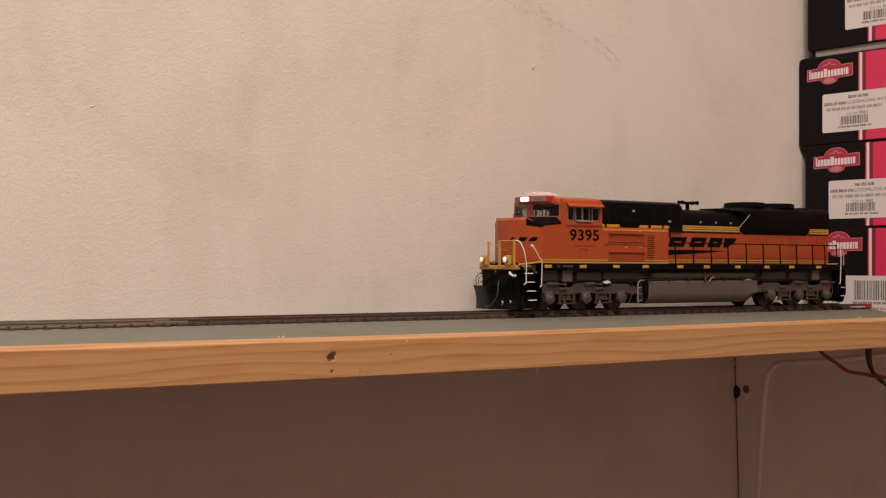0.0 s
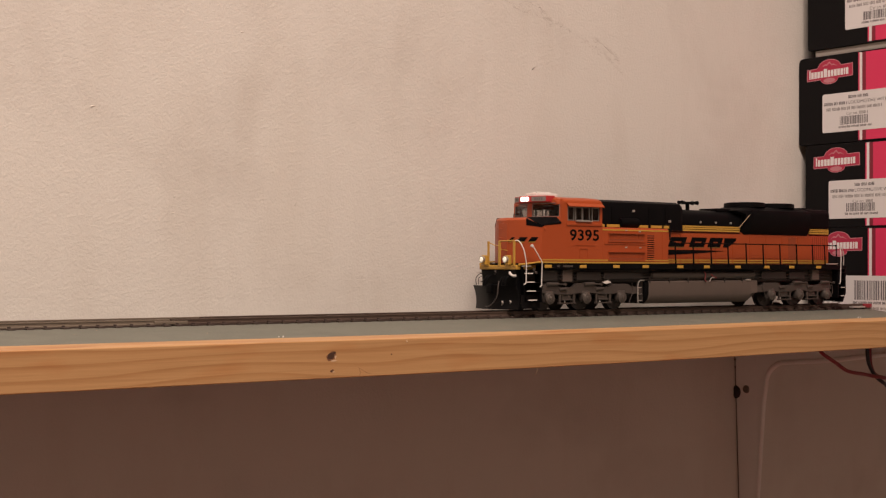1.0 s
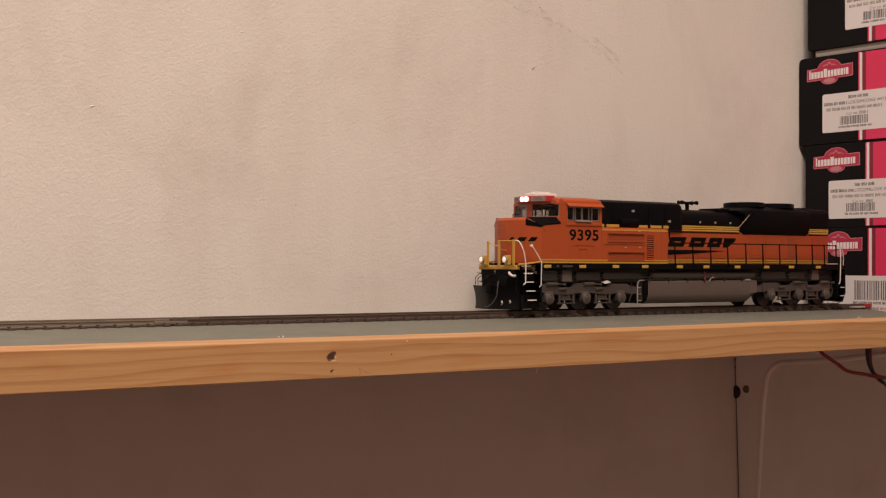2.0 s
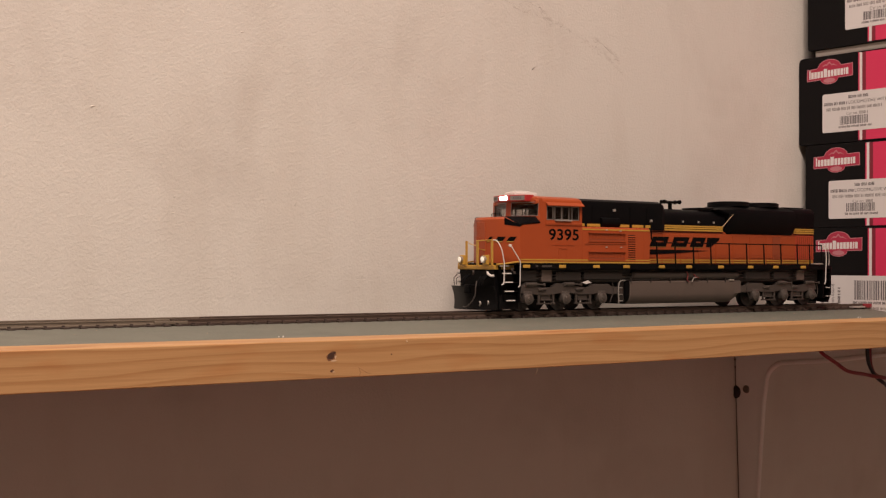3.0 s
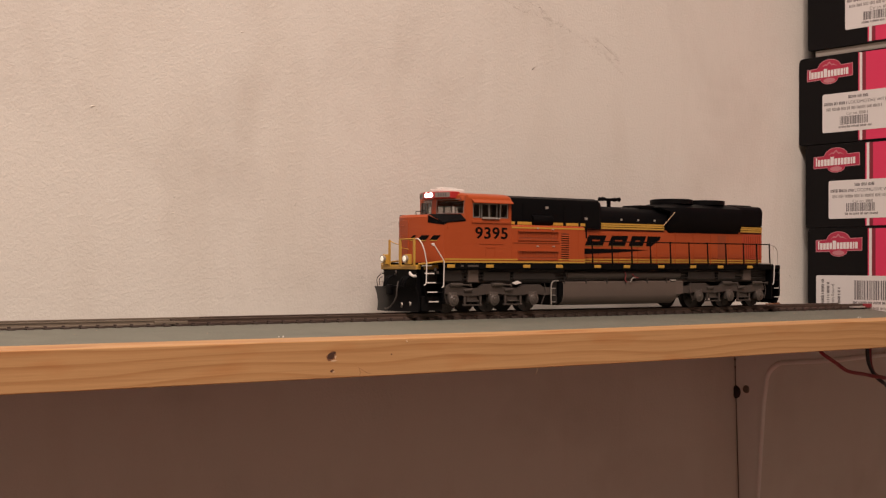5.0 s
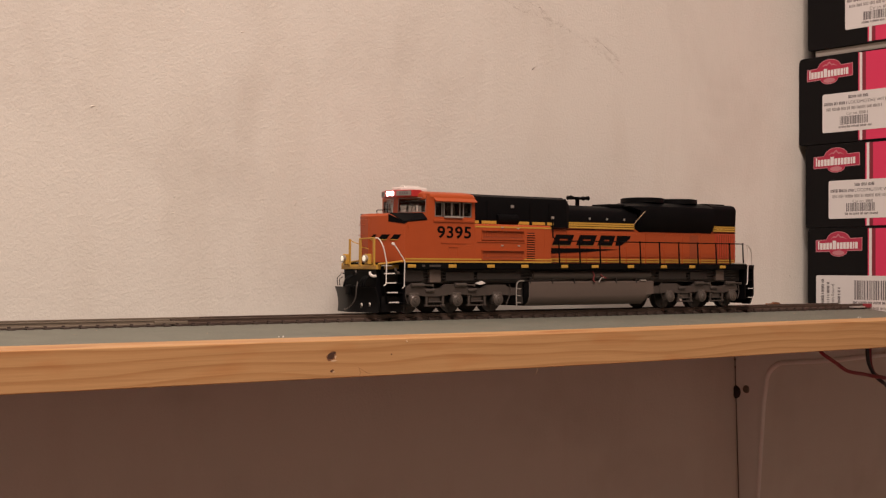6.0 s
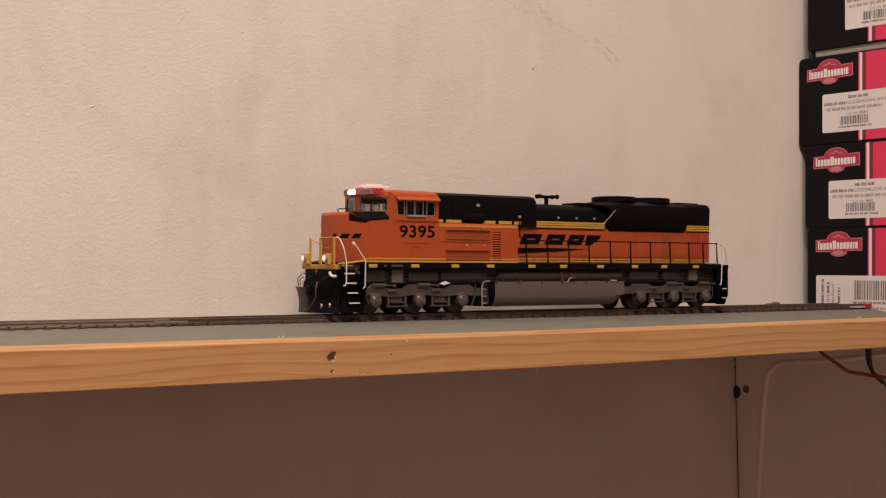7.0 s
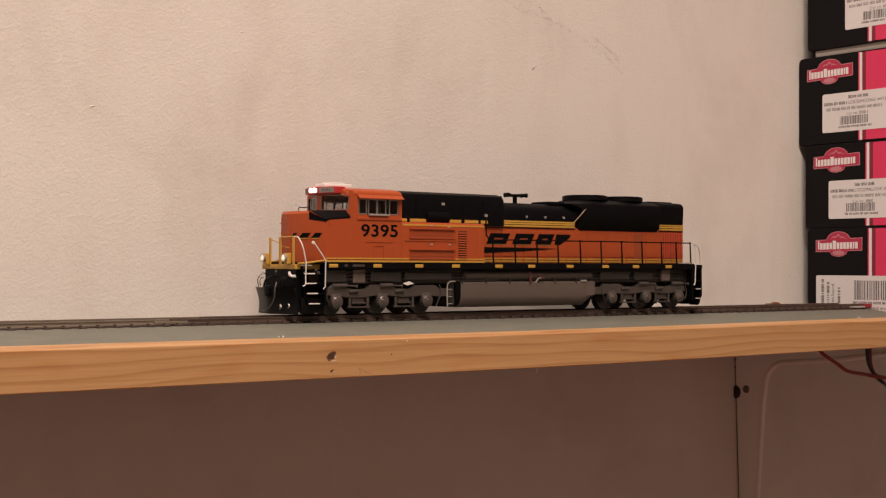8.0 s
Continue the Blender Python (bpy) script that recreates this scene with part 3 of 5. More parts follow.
carton("model_box", 37.5, 45.4, 51.6, 88, True, 6.6, (1.2, 22.6), 66, True, "black and crimson card box with an upright barcode label")
carton("model_box", 39.2, 96.6, 51.0, 88, True, 17.6, (5.2, 28.4), 60, False, "black and crimson card box with white label, in the stack")
carton("model_box", 44.2, 151.0, 54.0, 90, True, 18.0, (6.6, 30.2), 60, False, "black and crimson card box standing nearer the wall")
bm = bmesh.new()
box(bm, BOX_X + 1.5, BOX_X + 280, -45, 33, 151.1, 155.2, 0.5)
thing("packing_sheet", bm, FOAM, "grey foam packing sheet between two boxes", "packing sheet")
carton("model_box", 37.5, 208.0, 52.6, 88, False, 28.0, (9.5, 33.0), 55, False, "black and crimson card box on top of the stack")


# ---- the locomotive: x runs back from its front end, the near side is -y ----
START_X = 90.0


def cab_parts(loco):
    # nose and lower cab: a blunt wedge with sloping shoulders
    bm = bmesh.new()
    half = [(6.5, 3.5, 22.9), (15.8, 17.5, 22.9), (55.0, 17.5, 22.9),
            (6.6, 3.5, 43.3), (7.8, 3.5, 44.5), (12.1, 11.3, 44.5), (11.4, 11.1, 43.6), (15.8, 17.5, 40.6),
            (28.0, 17.5, 42.2), (55.0, 17.5, 42.2), (27.2, 15.0, 44.8), (23.0, 2.0, 45.2), (55.0, 2.0, 42.2), (55.0, 2.0, 22.9)]
    vs = {}
    for s in (-1, 1):
        for i, (x, y, z) in enumerate(half):
            vs[s, i] = bm.verts.new((x, s * y, z))
    for s in (-1, 1):
        for f in ((0, 1, 7, 6, 3), (3, 6, 5, 4), (6, 7, 5), (1, 2, 9, 8, 7), (5, 7, 8, 10), (4, 5, 10, 11), (10, 8, 9, 12, 11), (2, 13, 12, 9)):
            bm.faces.new([vs[s, i] for i in f])
    for f in ((0, 3), (3, 4), (4, 11), (11, 12), (12, 13)):
        bm.faces.new([vs[-1, f[0]], vs[1, f[0]], vs[1, f[1]], vs[-1, f[1]]])
    for s in (-1, 1):
        bm.faces.new([vs[s, 0], vs[s, 1], vs[s, 2], vs[s, 13]])
    bm.faces.new([vs[-1, 0], vs[1, 0], vs[1, 13], vs[-1, 13]])
    nose = part("nose", bm, ORANGE, loco, "orange wedge-shaped nose and lower cab")
    # black anti-glare panels: over the shoulder and down the slanted front face
    for s in (-1, 1):
        def sheet(pts, off):
            bm = bmesh.new()
            top = [(x + off[0], s * (y + off[1]), z + off[2]) for x, y, z in pts]
            quads(bm, [top, [(x - 2 * off[0], s * y - s * 2 * off[1], z - 2 * off[2]) for x, y, z in pts]])
            part("antiglare_panel", bm, BLACK, nose, "matt black panel under the windshield")
        sheet([(12.1, 11.3, 44.5), (15.8, 17.5, 40.6), (27.2, 15.0, 44.8)], (-0.15, 0.15, 0.3))
        sheet([(15.8, 17.5, 40.6), (28.0, 17.5, 42.2), (27.2, 15.0, 44.8)], (-0.05, 0.15, 0.3))
        if s > 0:
            continue
        sheet([(11.6, 11.1, 44.4), (11.6, 11.1, 40.9), (15.9, 17.5, 39.9), (15.9, 17.5, 40.7)], (-0.2, 0.13, 0.0))
        sheet([(15.7, 17.5, 40.7), (15.7, 17.5, 39.9), (18.4, 17.5, 41.2), (27.8, 17.5, 41.7), (28.4, 17.5, 42.3)], (0.0, 0.12, 0.0))
    # nose door and grab irons
    simple("nose_door", ORANGE, nose, 6.25, 6.6, -3.2, 3.2, 24.0, 42.0, 0.1)
    bm = bmesh.new()
    tube(bm, smooth_path([(13.2, 0, 44.6), (13.0, 0, 46.2), (15.5, 0, 46.4), (18.4, 0, 46.6), (18.8, 0, 45.0)], 4), 0.2, 6)
    part("grab_iron", bm, BLACK, nose)
    for z in (30.0, 35.0, 39.5):
        bm = bmesh.new()
        tube(bm, [(6.5, 3.0, z), (5.5, 3.0, z), (5.5, 0.4, z), (6.4, 0.4, z)], 0.15, 6)
        part("grab_iron", bm, ORANGE, nose)
    # the emblem on the nose as plain slanted blocks, on the near slanted face
    d = Vector((9.3, -14.0, 0)).normalized()
    n = Vector((-14.0, -9.3, 0)).normalized()
    p = lambda u, z: Vector((6.5, -3.5, 0)) + d * u + n * 0.24 + Vector((0, 0, z))

    def slab(mat, corners):
        bm = bmesh.new()
        q = [p(u + 0.85 * (z - 33.0), z) for u, z in corners]
        quads(bm, [q, [v - n * 0.3 for v in q]])
        part("emblem_block", bm, mat, nose)

    for u0, w in ((0.2, 1.5), (4.2, 3.8), (10.0, 3.4)):
        slab(BLACK, [(u0, 33.1), (u0 + w, 33.1), (u0 + w, 35.2), (u0, 35.2)])
        slab(YELLOW, [(u0 + 0.4, 32.75), (u0 + w + 0.3, 32.75), (u0 + w + 0.3, 33.05), (u0 + 0.4, 33.05)])
    # upper cab shell with open windows
    bm = bmesh.new()
    for s in (-1, 1):
        ya, yb = sorted((s * 17.5, s * 16.5))
        box(bm, 28.0, 55.0, ya, yb, 42.2, 43.4)
        box(bm, 28.0, 55.0, ya, yb, 50.2, 52.6)
        box(bm, 28.0, 32.2, ya, yb, 43.4, 50.2)
        box(bm, 53.4, 55.0, ya, yb, 43.4, 50.2)
        # front: slanting pillars, sill and header of the V-shaped windshield
        def front(y0, y1, z0, z1):
            f = lambda y, z: 23.0 + max(0, abs(y) - 2.0) / 15.5 * 5.0 + (z - 45.0) * 0.06
            pts = []
            for z in (z0, z1):
                pts.append([(f(y0, z), s * y0, z), (f(y1, z), s * y1, z), (f(y1, z) + 1.0, s * y1, z), (f(y0, z) + 1.0, s * y0, z)])
            quads(bm, pts)
        front(0.01, 1.9, 45.0, 51.6)
        front(16.3, 17.42, 43.0, 52.4)
        front(0.0, 17.38, 51.6, 53.6)
        front(1.9, 16.3, 43.0, 45.4)
    box(bm, 54.0, 55.0, -16.5, 16.5, 42.2, 53.0)
    cab = part("cab", bm, ORANGE, loco, "orange wide-vision cab with open window frames")
    bm = bmesh.new()
    arc = [(-17.62, 51.9), (-17.5, 52.7), (-16.6, 53.7), (-14.0, 54.5), (-8, 55.1), (0, 55.3), (8, 55.1), (14.0, 54.5), (16.6, 53.7), (17.5, 52.7), (17.62, 51.9)]
    quads(bm, [[(27.4, y * 0.9, z - 0.9) for y, z in arc], [(28.4, y * 0.985, z - 0.1) for y, z in arc], [(30, y, z) for y, z in arc], [(54.2, y, z) for y, z in arc], [(55.2, y * 0.985, z - 0.4) for y, z in arc]])
    part("cab_roof", bm, ORANGE, cab)
    for s in (-1, 1):
        bm = bmesh.new()
        prism(bm, [(s * 17.4, 52.1), (s * 19.4, 50.5), (s * 19.4, 50.1), (s * 17.4, 51.6)], "x", 31.6, 55.0, 0.1)
        part("sunshade", bm, ORANGE, cab, "orange sunshade over the side window")
        # window frames and panes
        for x0, x1 in ((32.4, 36.6), (37.4, 42.0), (42.0, 46.8), (48.4, 53.2)):
            bm = bmesh.new()
            y0, y1 = sorted((s * 16.8, s * 17.3))
            t = 0.45
            box(bm, x0, x0 + t, y0, y1, 43.5, 50.1)
            box(bm, x1 - t, x1, y0, y1, 43.5, 50.1)
            box(bm, x0 + t, x1 - t, y0, y1, 43.5, 43.5 + t)
            box(bm, x0 + t, x1 - t, y0, y1, 50.1 - t, 50.1)
            part("window_frame", bm, SILVER, cab)
            simple("pane", GLASS, cab, x0 + t, x1 - t, s * 17.0 - 0.06, s * 17.0 + 0.06, 43.9, 49.7)
        bm = bmesh.new()
        y0, y1 = sorted((s * 17.5, s * 18.6))
        box(bm, 37.2, 47.6, y0, y1, 43.0, 43.7, 0.1)
        part("armrest", bm, BRIGHT, cab, "grey metal armrest under the window")
        bm = bmesh.new()
        y0, y1 = sorted((s * 17.5, s * 17.9))
        box(bm, 31.5, 54.8, y0, y1, 41.0, 42.4, 0.15)
        part("window_sill", bm, ORANGE, cab)
        bm = bmesh.new()
        f = lambda y, z: 23.4 + max(0, abs(y) - 2.0) / 15.5 * 5.0 + (z - 45.0) * 0.06
        g = [(f(2, 45.4), s * 1.9, 45.4), (f(16.3, 45.4), s * 16.3, 45.4), (f(16.3, 51.8), s * 16.3, 51.8), (f(2, 51.8), s * 1.9, 51.8)]
        quads(bm, [g, [(a + 0.15, b, c) for a, b, c in g]])
        part("windshield", bm, GLASS, cab, "clear windshield pane")
        bm = bmesh.new()
        e = [(a - 0.25, b, c) for a, b, c in g]
        for a, b in zip(e, e[1:] + e[:1]):
            rod(bm, a, b, 0.2, 6)
        part("windshield_gasket", bm, SILVER, cab)
        bm = bmesh.new()
        rod(bm, (f(9, 45.5) - 0.5, s * 9, 45.6), (f(10, 50) - 0.4, s * 10.5, 50.2), 0.14, 5)
        part("wiper", bm, BLACK, cab)
    simple("cab_lining", INTERIOR, cab, 53.4, 53.95, -16.4, 16.4, 42.6, 51.8, label="dark cab rear lining")
    simple("cab_floor", INTERIOR, cab, 29.5, 53.3, -16.4, 16.4, 42.25, 42.5, label="dark cab floor")
    bm = bmesh.new()
    for y in (-9, 9):
        box(bm, 41, 47, y - 3, y + 3, 38, 44, 0.5)
        box(bm, 46, 48, y - 3, y + 3, 44, 49.5, 0.5)
    box(bm, 30, 36, -13, -4, 40, 45.5, 0.5)
    part("cab_seats", bm, INTERIOR, cab, "dark cab seats and control stand")
    # lamp housing with number boards
    bm = bmesh.new()
    prism(bm, [(20.2, -4.2), (20.2, 4.2), (23.8, 12.0), (29, 12.0), (29, -12.0), (23.8, -12.0)], "z", 52.4, 55.4, 0.25)
    head = part("lamp_housing", bm, RED_GLOW_PAINT, cab, "red headlight housing over the windshield, headlight glow in its colour")
    bm = bmesh.new()
    for y in (-1.7, 1.7):
        rod(bm, (20.3, y, 53.9), (19.8, y, 53.9), 1.1, 16)
    # added glowing block: the glare that joins the two lamps
    box(bm, 19.9, 20.3, -2.7, 2.7, 53.0, 54.8, 0.12)
    part("headlight", bm, LAMP, cab, "glowing white twin headlight with its glare built as a block")
    for s in (-1, 1):
        a, b = Vector((20.4, s * 4.7, 0)), Vector((23.5, s * 11.5, 0))
        n = Vector((-(b - a).y * s, (b - a).x * s, 0)).normalized()
        if n.x > 0:
            n = -n
        bm = bmesh.new()
        q = [a + n * 0.15 + Vector((0, 0, 52.8)), b + n * 0.15 + Vector((0, 0, 52.8)), b + n * 0.15 + Vector((0, 0, 55.0)), a + n * 0.15 + Vector((0, 0, 55.0))]
        quads(bm, [q, [v - n * 0.3 for v in q]])
        part("number_board", bm, BOARD_GREY, cab, "pale number board with dark bars")
        bm = bmesh.new()
        for k in range(4):
            u0, u1 = 0.2 + 0.16 * k, 0.30 + 0.16 * k
            q = [a.lerp(b, u) + n * 0.2 + Vector((0, 0, z)) for u, z in ((u0, 53.3), (u1, 53.3), (u1, 54.6), (u0, 54.6))]
            quads(bm, [q, [v - n * 0.1 for v in q]])
        part("number_bars", bm, INK, cab)
    bm = bmesh.new()
    box(bm, 23.5, 38.0, -4.0, 4.0, 54.6, 57.0, 0.6)
    box(bm, 26.0, 35.0, -2.4, 2.4, 56.9, 57.7, 0.35)
    part("antenna_housing", bm, WHITE_WIRE, cab, "white antenna housing on the cab roof")
    # side number and step lines
    lettering("road_number", "9395", 7.3, BLACK, cab, (33.5, -17.54, 34.1), FACE_MINUS_Y, 0.05, 1.30, 0.13, 1.05)
    bm = bmesh.new()
    for x0, x1, z in ((36, 50, 31.5), (39.8, 45.5, 29.8)):
        box(bm, x0, x1, -17.7, -17.4, z, z + 0.3)
    for x in (39.8, 45.2):
        box(bm, x, x + 0.25, -17.65, -17.4, 25.6, 29.8)
    box(bm, 17.5, 18.2, -17.75, -17.4, 38.4, 40.0)
    part("side_hatch", bm, ORANGE, cab)


def hood_parts(loco):
    # wide cabinet behind the cab
    bm = bmesh.new()
    pts = [(-17.5, 22.9), (-17.5, 39.9), (-16.8, 40.7), (16.8, 40.7), (17.5, 39.9), (17.5, 22.9)]
    prism(bm, pts, "x", 55.1, 101.3, 0.15)
    cabinet = part("equipment_cabinet", bm, ORANGE, loco, "orange louvred equipment cabinet behind the cab")
    for z0, z1 in ((34.0, 37.6), (24.8, 28.4)):
        bm = bmesh.new()
        box(bm, 58.9, 84.2, -18.45, -17.4, z1, z1 + 0.4)
        box(bm, 58.9, 84.2, -18.0, -17.4, z0 - 0.5, z0)
        box(bm, 58.9, 59.5, -17.75, -17.4, z0, z1)
        box(bm, 83.6, 84.2, -17.75, -17.4, z0, z1)
        gr = part("grille_frame", bm, ORANGE, cabinet)
        bm = bmesh.new()
        box(bm, 59.5, 83.6, -17.53, -17.4, z0, z1)
        part("grille_back", bm, ORANGE_DULL, gr, "dull mesh behind the grille slats")
        for i in range(24):
            simple("slat", ORANGE, gr, 59.8 + i, 60.4 + i, -17.66, -17.5, z0 + 1.0, z1)
    for i in range(12):
        bm = bmesh.new()
        z = 24.2 + 1.08 * i
        prism(bm, [(-17.45, z), (-17.95, z + 0.05), (-17.45, z + 0.55)], "x", 86.2, 91.0)
        part("louvre", bm, ORANGE, cabinet)
        # flat dark strip: the shade between louvres put into colour
        simple("louvre_shade", LOUVRE_DARK, cabinet, 86.2, 91.0, -17.56, -17.4, z + 0.5, z + 1.08)
    bm = bmesh.new()
    box(bm, 85.5, 91.8, -17.62, -17.4, 22.2, 24.2, 0.1)
    part("louvre_foot", bm, ORANGE, cabinet)
    for x, z in ((70.5, 39.0), (80.0, 38.6), (70.5, 30.6), (80.5, 30.6)):
        simple("latch", BRIGHT, cabinet, x, x + 1.4, -17.8, -17.4, z, z + 0.6, 0.1, "small bright latch")
    simple("panel_ridge", ORANGE, cabinet, 56.5, 85.0, -17.8, -17.4, 32.3, 32.8, 0.1)
    simple("panel_ridge", ORANGE, cabinet, 97.0, 97.3, -17.6, -17.4, 25.5, 39.2)
    simple("trim_stripe", YELLOW, cabinet, 55.2, 101.3, -17.62, -17.4, 39.1, 39.8, label="yellow trim stripe")
    # black upper hood
    bm = bmesh.new()
    prof = [(-12.6, 40.0), (-12.6, 51.4), (-11.6, 53.6), (-9, 54.7), (0, 55.1), (9, 54.7), (11.6, 53.6), (12.6, 51.4), (12.6, 40.0)]
    quads(bm, [[(55.6, y, z) for y, z in prof], [(115.5, y, z) for y, z in prof], [(117.3, y * 0.97, z - (0.6 if z > 50 else 0)) for y, z in prof]])
    upper = part("upper_hood", bm, BLACK, loco, "black upper hood behind the cab")
    simple("hood_lip", BLACK, upper, 114.5, 119.5, -8, 8, 52.6, 54.4, 0.3)
    for x0, x1 in ((57.5, 61.0), (62.8, 71.5), (83.5, 91.5), (93.6, 101.5), (103.0, 107.0)):
        simple("trim_block", YELLOW, upper, x0, x1, -12.9, -12.5, 41.0, 42.4, 0.1, "yellow trim block")
    bm = bmesh.new()
    rod(bm, (71.5, -12.2, 43.3), (84.0, -12.2, 43.3), 2.4, 18)
    rod(bm, (73, -12.6, 43.3), (73, -14, 43.3), 1.2, 12)
    part("blower", bm, BLACK, upper)
    simple("marker", BRIGHT, upper, 80.3, 82.0, -13.0, -12.5, 48.8, 50.0, 0.1, "small bright data plate")
    for x in (66.0, 92.0, 104.0):
        simple("hood_seam", BLACK, upper, x, x + 0.5, -12.85, -12.5, 43.5, 51.2)
    # long engine hood, orange with a black top
    bm = bmesh.new()
    box(bm, 101.4, 239.0, -11, 11, 22.9, 40.1)
    hood = part("engine_hood", bm, ORANGE, loco, "long orange engine hood with doors")
    bm = bmesh.new()
    prof = [(-11, 40.1), (-11, 45.5), (-10.2, 48.2), (-8.2, 50.2), (-5, 51.4), (0, 51.8), (5, 51.4), (8.2, 50.2), (10.2, 48.2), (11, 45.5), (11, 40.1)]
    prism(bm, prof, "x", 115.0, 239.0)
    roof = part("hood_roof", bm, BLACK, loco, "black rounded hood roof")
    for i in range(10):
        x0 = 103.2 + 13.55 * i
        bm = bmesh.new()
        box(bm, x0, x0 + 13.0, -11.22, -10.9, 26.0, 38.2, 0.12)
        door = part("hood_door", bm, ORANGE, hood)
        simple("latch", ORANGE_DULL, door, x0 + 12.0, x0 + 12.4, -11.4, -11.1, 30.0, 31.2)
    for s in (-1, 1):
        for x0, x1 in ((103.5, 162.8), (221.5, 239.0)):
            for z in (40.1, 41.2, 42.2):
                y0, y1 = sorted((s * 11.0, s * 11.28))
                simple("trim_stripe", YELLOW, hood, x0, x1, y0, y1, z, z + 0.8, label="yellow trim stripe")
            y0, y1 = sorted((s * 11.0, s * 11.24))
            simple("trim_line", BLACK, hood, x0, x1, y0, y1, 39.3, 39.7)
        y0, y1 = sorted((s * 11.0, s * 11.32))
        for i in range(10):
            x0 = 103.4 + 13.55 * i
            simple("trim_stripe", YELLOW, hood, x0, x0 + 12.8, y0, y1, 23.4, 24.1, label="yellow trim stripe")
            simple("trim_stripe", YELLOW, hood, x0, x0 + 12.8, y0, y1, 24.6, 25.2, label="yellow trim stripe")
    simple("hood_shade", ORANGE_DULL, hood, 203.3, 209.8, -11.3, -10.9, 25.4, 38.0, 0.05, "dull orange side panel")
    bm = bmesh.new()
    for i in range(8):
        box(bm, 224.2 + 1.8 * i, 224.7 + 1.8 * i, -11.55, -10.9, 26.0, 38.4)
    part("rear_grille", bm, ORANGE_DULL, hood, "dull orange upright grille bars")
    simple("rear_panel", ORANGE_RED, hood, 222.8, 238.8, -11.25, -10.9, 25.6, 38.9, 0.05, "reddish rear side panel")
    # emblem: slanted blocks, gold-shaded below, and a tapering sweep
    at = lambda u, v: (u + 2.6 * v, 31.8 + 5.0 * v)

    def slant(mat, name, label, corners, slit=None):
        bm = bmesh.new()
        y = -11.38 if mat is BLACK else -11.34
        if slit is None:
            prism(bm, [at(*c) for c in corners], "y", y, -11.1)
        else:
            loops = [[bm.verts.new((at(*c)[0], k, at(*c)[1])) for c in ring] for k, ring in ((y, corners), (y, slit), (-11.1, slit), (-11.1, corners))]
            for p, q in zip(loops, loops[1:] + loops[:1]):
                for i in range(4):
                    bm.faces.new((p[i], p[(i + 1) % 4], q[(i + 1) % 4], q[i]))
        part(name, bm, mat, hood, label)

    for x0, x1 in ((107.4, 119.2), (123.0, 134.4), (137.2, 147.0)):
        hole = [(x0 + 3.4, 0.40), (x1 - 3.0, 0.40), (x1 - 3.0, 0.58), (x0 + 3.4, 0.58)]
        slant(BLACK, "emblem_block", "black slanted emblem block", [(x0, 0), (x1, 0), (x1, 1), (x0, 1)], hole)
        slant(GOLD, "emblem_shade", "dull gold edge of the emblem", [(x0 + 0.8, -0.09), (x1 + 0.4, -0.09), (x1 + 0.4, -0.01), (x0 + 0.8, -0.01)])
    slant(BLACK, "emblem_block", "black slanted emblem block", [(149.6, 0), (153.2, 0), (157.6, 0.7), (157.6, 1), (148.2, 1)])
    bm = bmesh.new()
    prism(bm, [(103.5, 27.4), (130, 28.5), (151.5, 29.9), (130, 30.2), (103.5, 30.2)], "y", -11.38, -11.1)
    part("emblem_sweep", bm, BLACK, hood, "black tapering sweep under the emblem")
    # bolts along the black roof edge
    for i in range(5):
        x = 119.8 + 11.8 * i if i else 108.0
        simple("marker", BRIGHT, roof, x, x + 0.9, -11.6, -10.9, 44.4, 45.4, 0.1, "small bright marker")
    # flared radiator housing
    bm = bmesh.new()
    prof = [(-11.1, 39.0), (-13.9, 43.2), (-14.4, 49.8), (-13.2, 52.2), (-10.5, 53.6), (-7, 54.4), (0, 54.6), (7, 54.4), (10.5, 53.6), (13.2, 52.2), (14.4, 49.8), (13.9, 43.2), (11.1, 39.0)]
    low = lambda y, z: (y * 0.9, min(z, 51.9) if z > 50 else z)
    quads(bm, [[(163.2 - (4.5 if z > 50 else 0) + max(0, z - 39) * 0.25 * (z < 50), *low(y, z)) for y, z in prof],
               [(166.0 + max(0, min(z, 50) - 39) * 0.3, y * 0.985, z - 0.25) for y, z in prof],
               [(171.0, y, z) for y, z in prof], [(219.5, y, z) for y, z in prof]])
    rad = part("radiator_housing", bm, BLACK, loco, "black flared radiator housing")
    bm = bmesh.new()
    side2 = [(11.4, 43.1), (12.0, 44.0), (12.4, 51.2), (12.2, 52.2), (11.2, 53.5), (9.8, 54.1), (7, 54.4)]
    prof2 = [(-y, z) for y, z in side2] + [(0, 54.6)] + [(y, z) for y, z in reversed(side2)]
    prism(bm, prof2, "x", 219.4, 238.2, 0.2)
    part("rear_housing", bm, BLACK, rad)
    for x, z in ((179.8, 54.4), (204.6, 54.4)):
        bm = bmesh.new()
        rod(bm, (x, 0, z), (x, 0, z + 2.2), 11.3, 40)
        rod(bm, (x, 0, z + 2.1), (x, 0, z + 2.5), 10.9, 40, 10.2)
        rod(bm, (x, 0, z + 2.2), (x, 0, z + 2.8), 2.5, 16)
        part("radiator_fan", bm, BLACK, rad, "round black radiator fan cowl")
    simple("roof_hatch", BLACK, rad, 217.5, 234.0, -8, 8, 54.0, 54.9, 0.3)
    bm = bmesh.new()
    rod(bm, (161.0, -12.6, 42.6), (166.8, -14.9, 49.4), 0.14, 6)
    part("brace", bm, CHIP, rad, "pale thin diagonal brace")
    # horn cluster
    bm = bmesh.new()
    box(bm, 133.3, 134.9, -0.8, 0.8, 51.5, 55.0, 0.2)
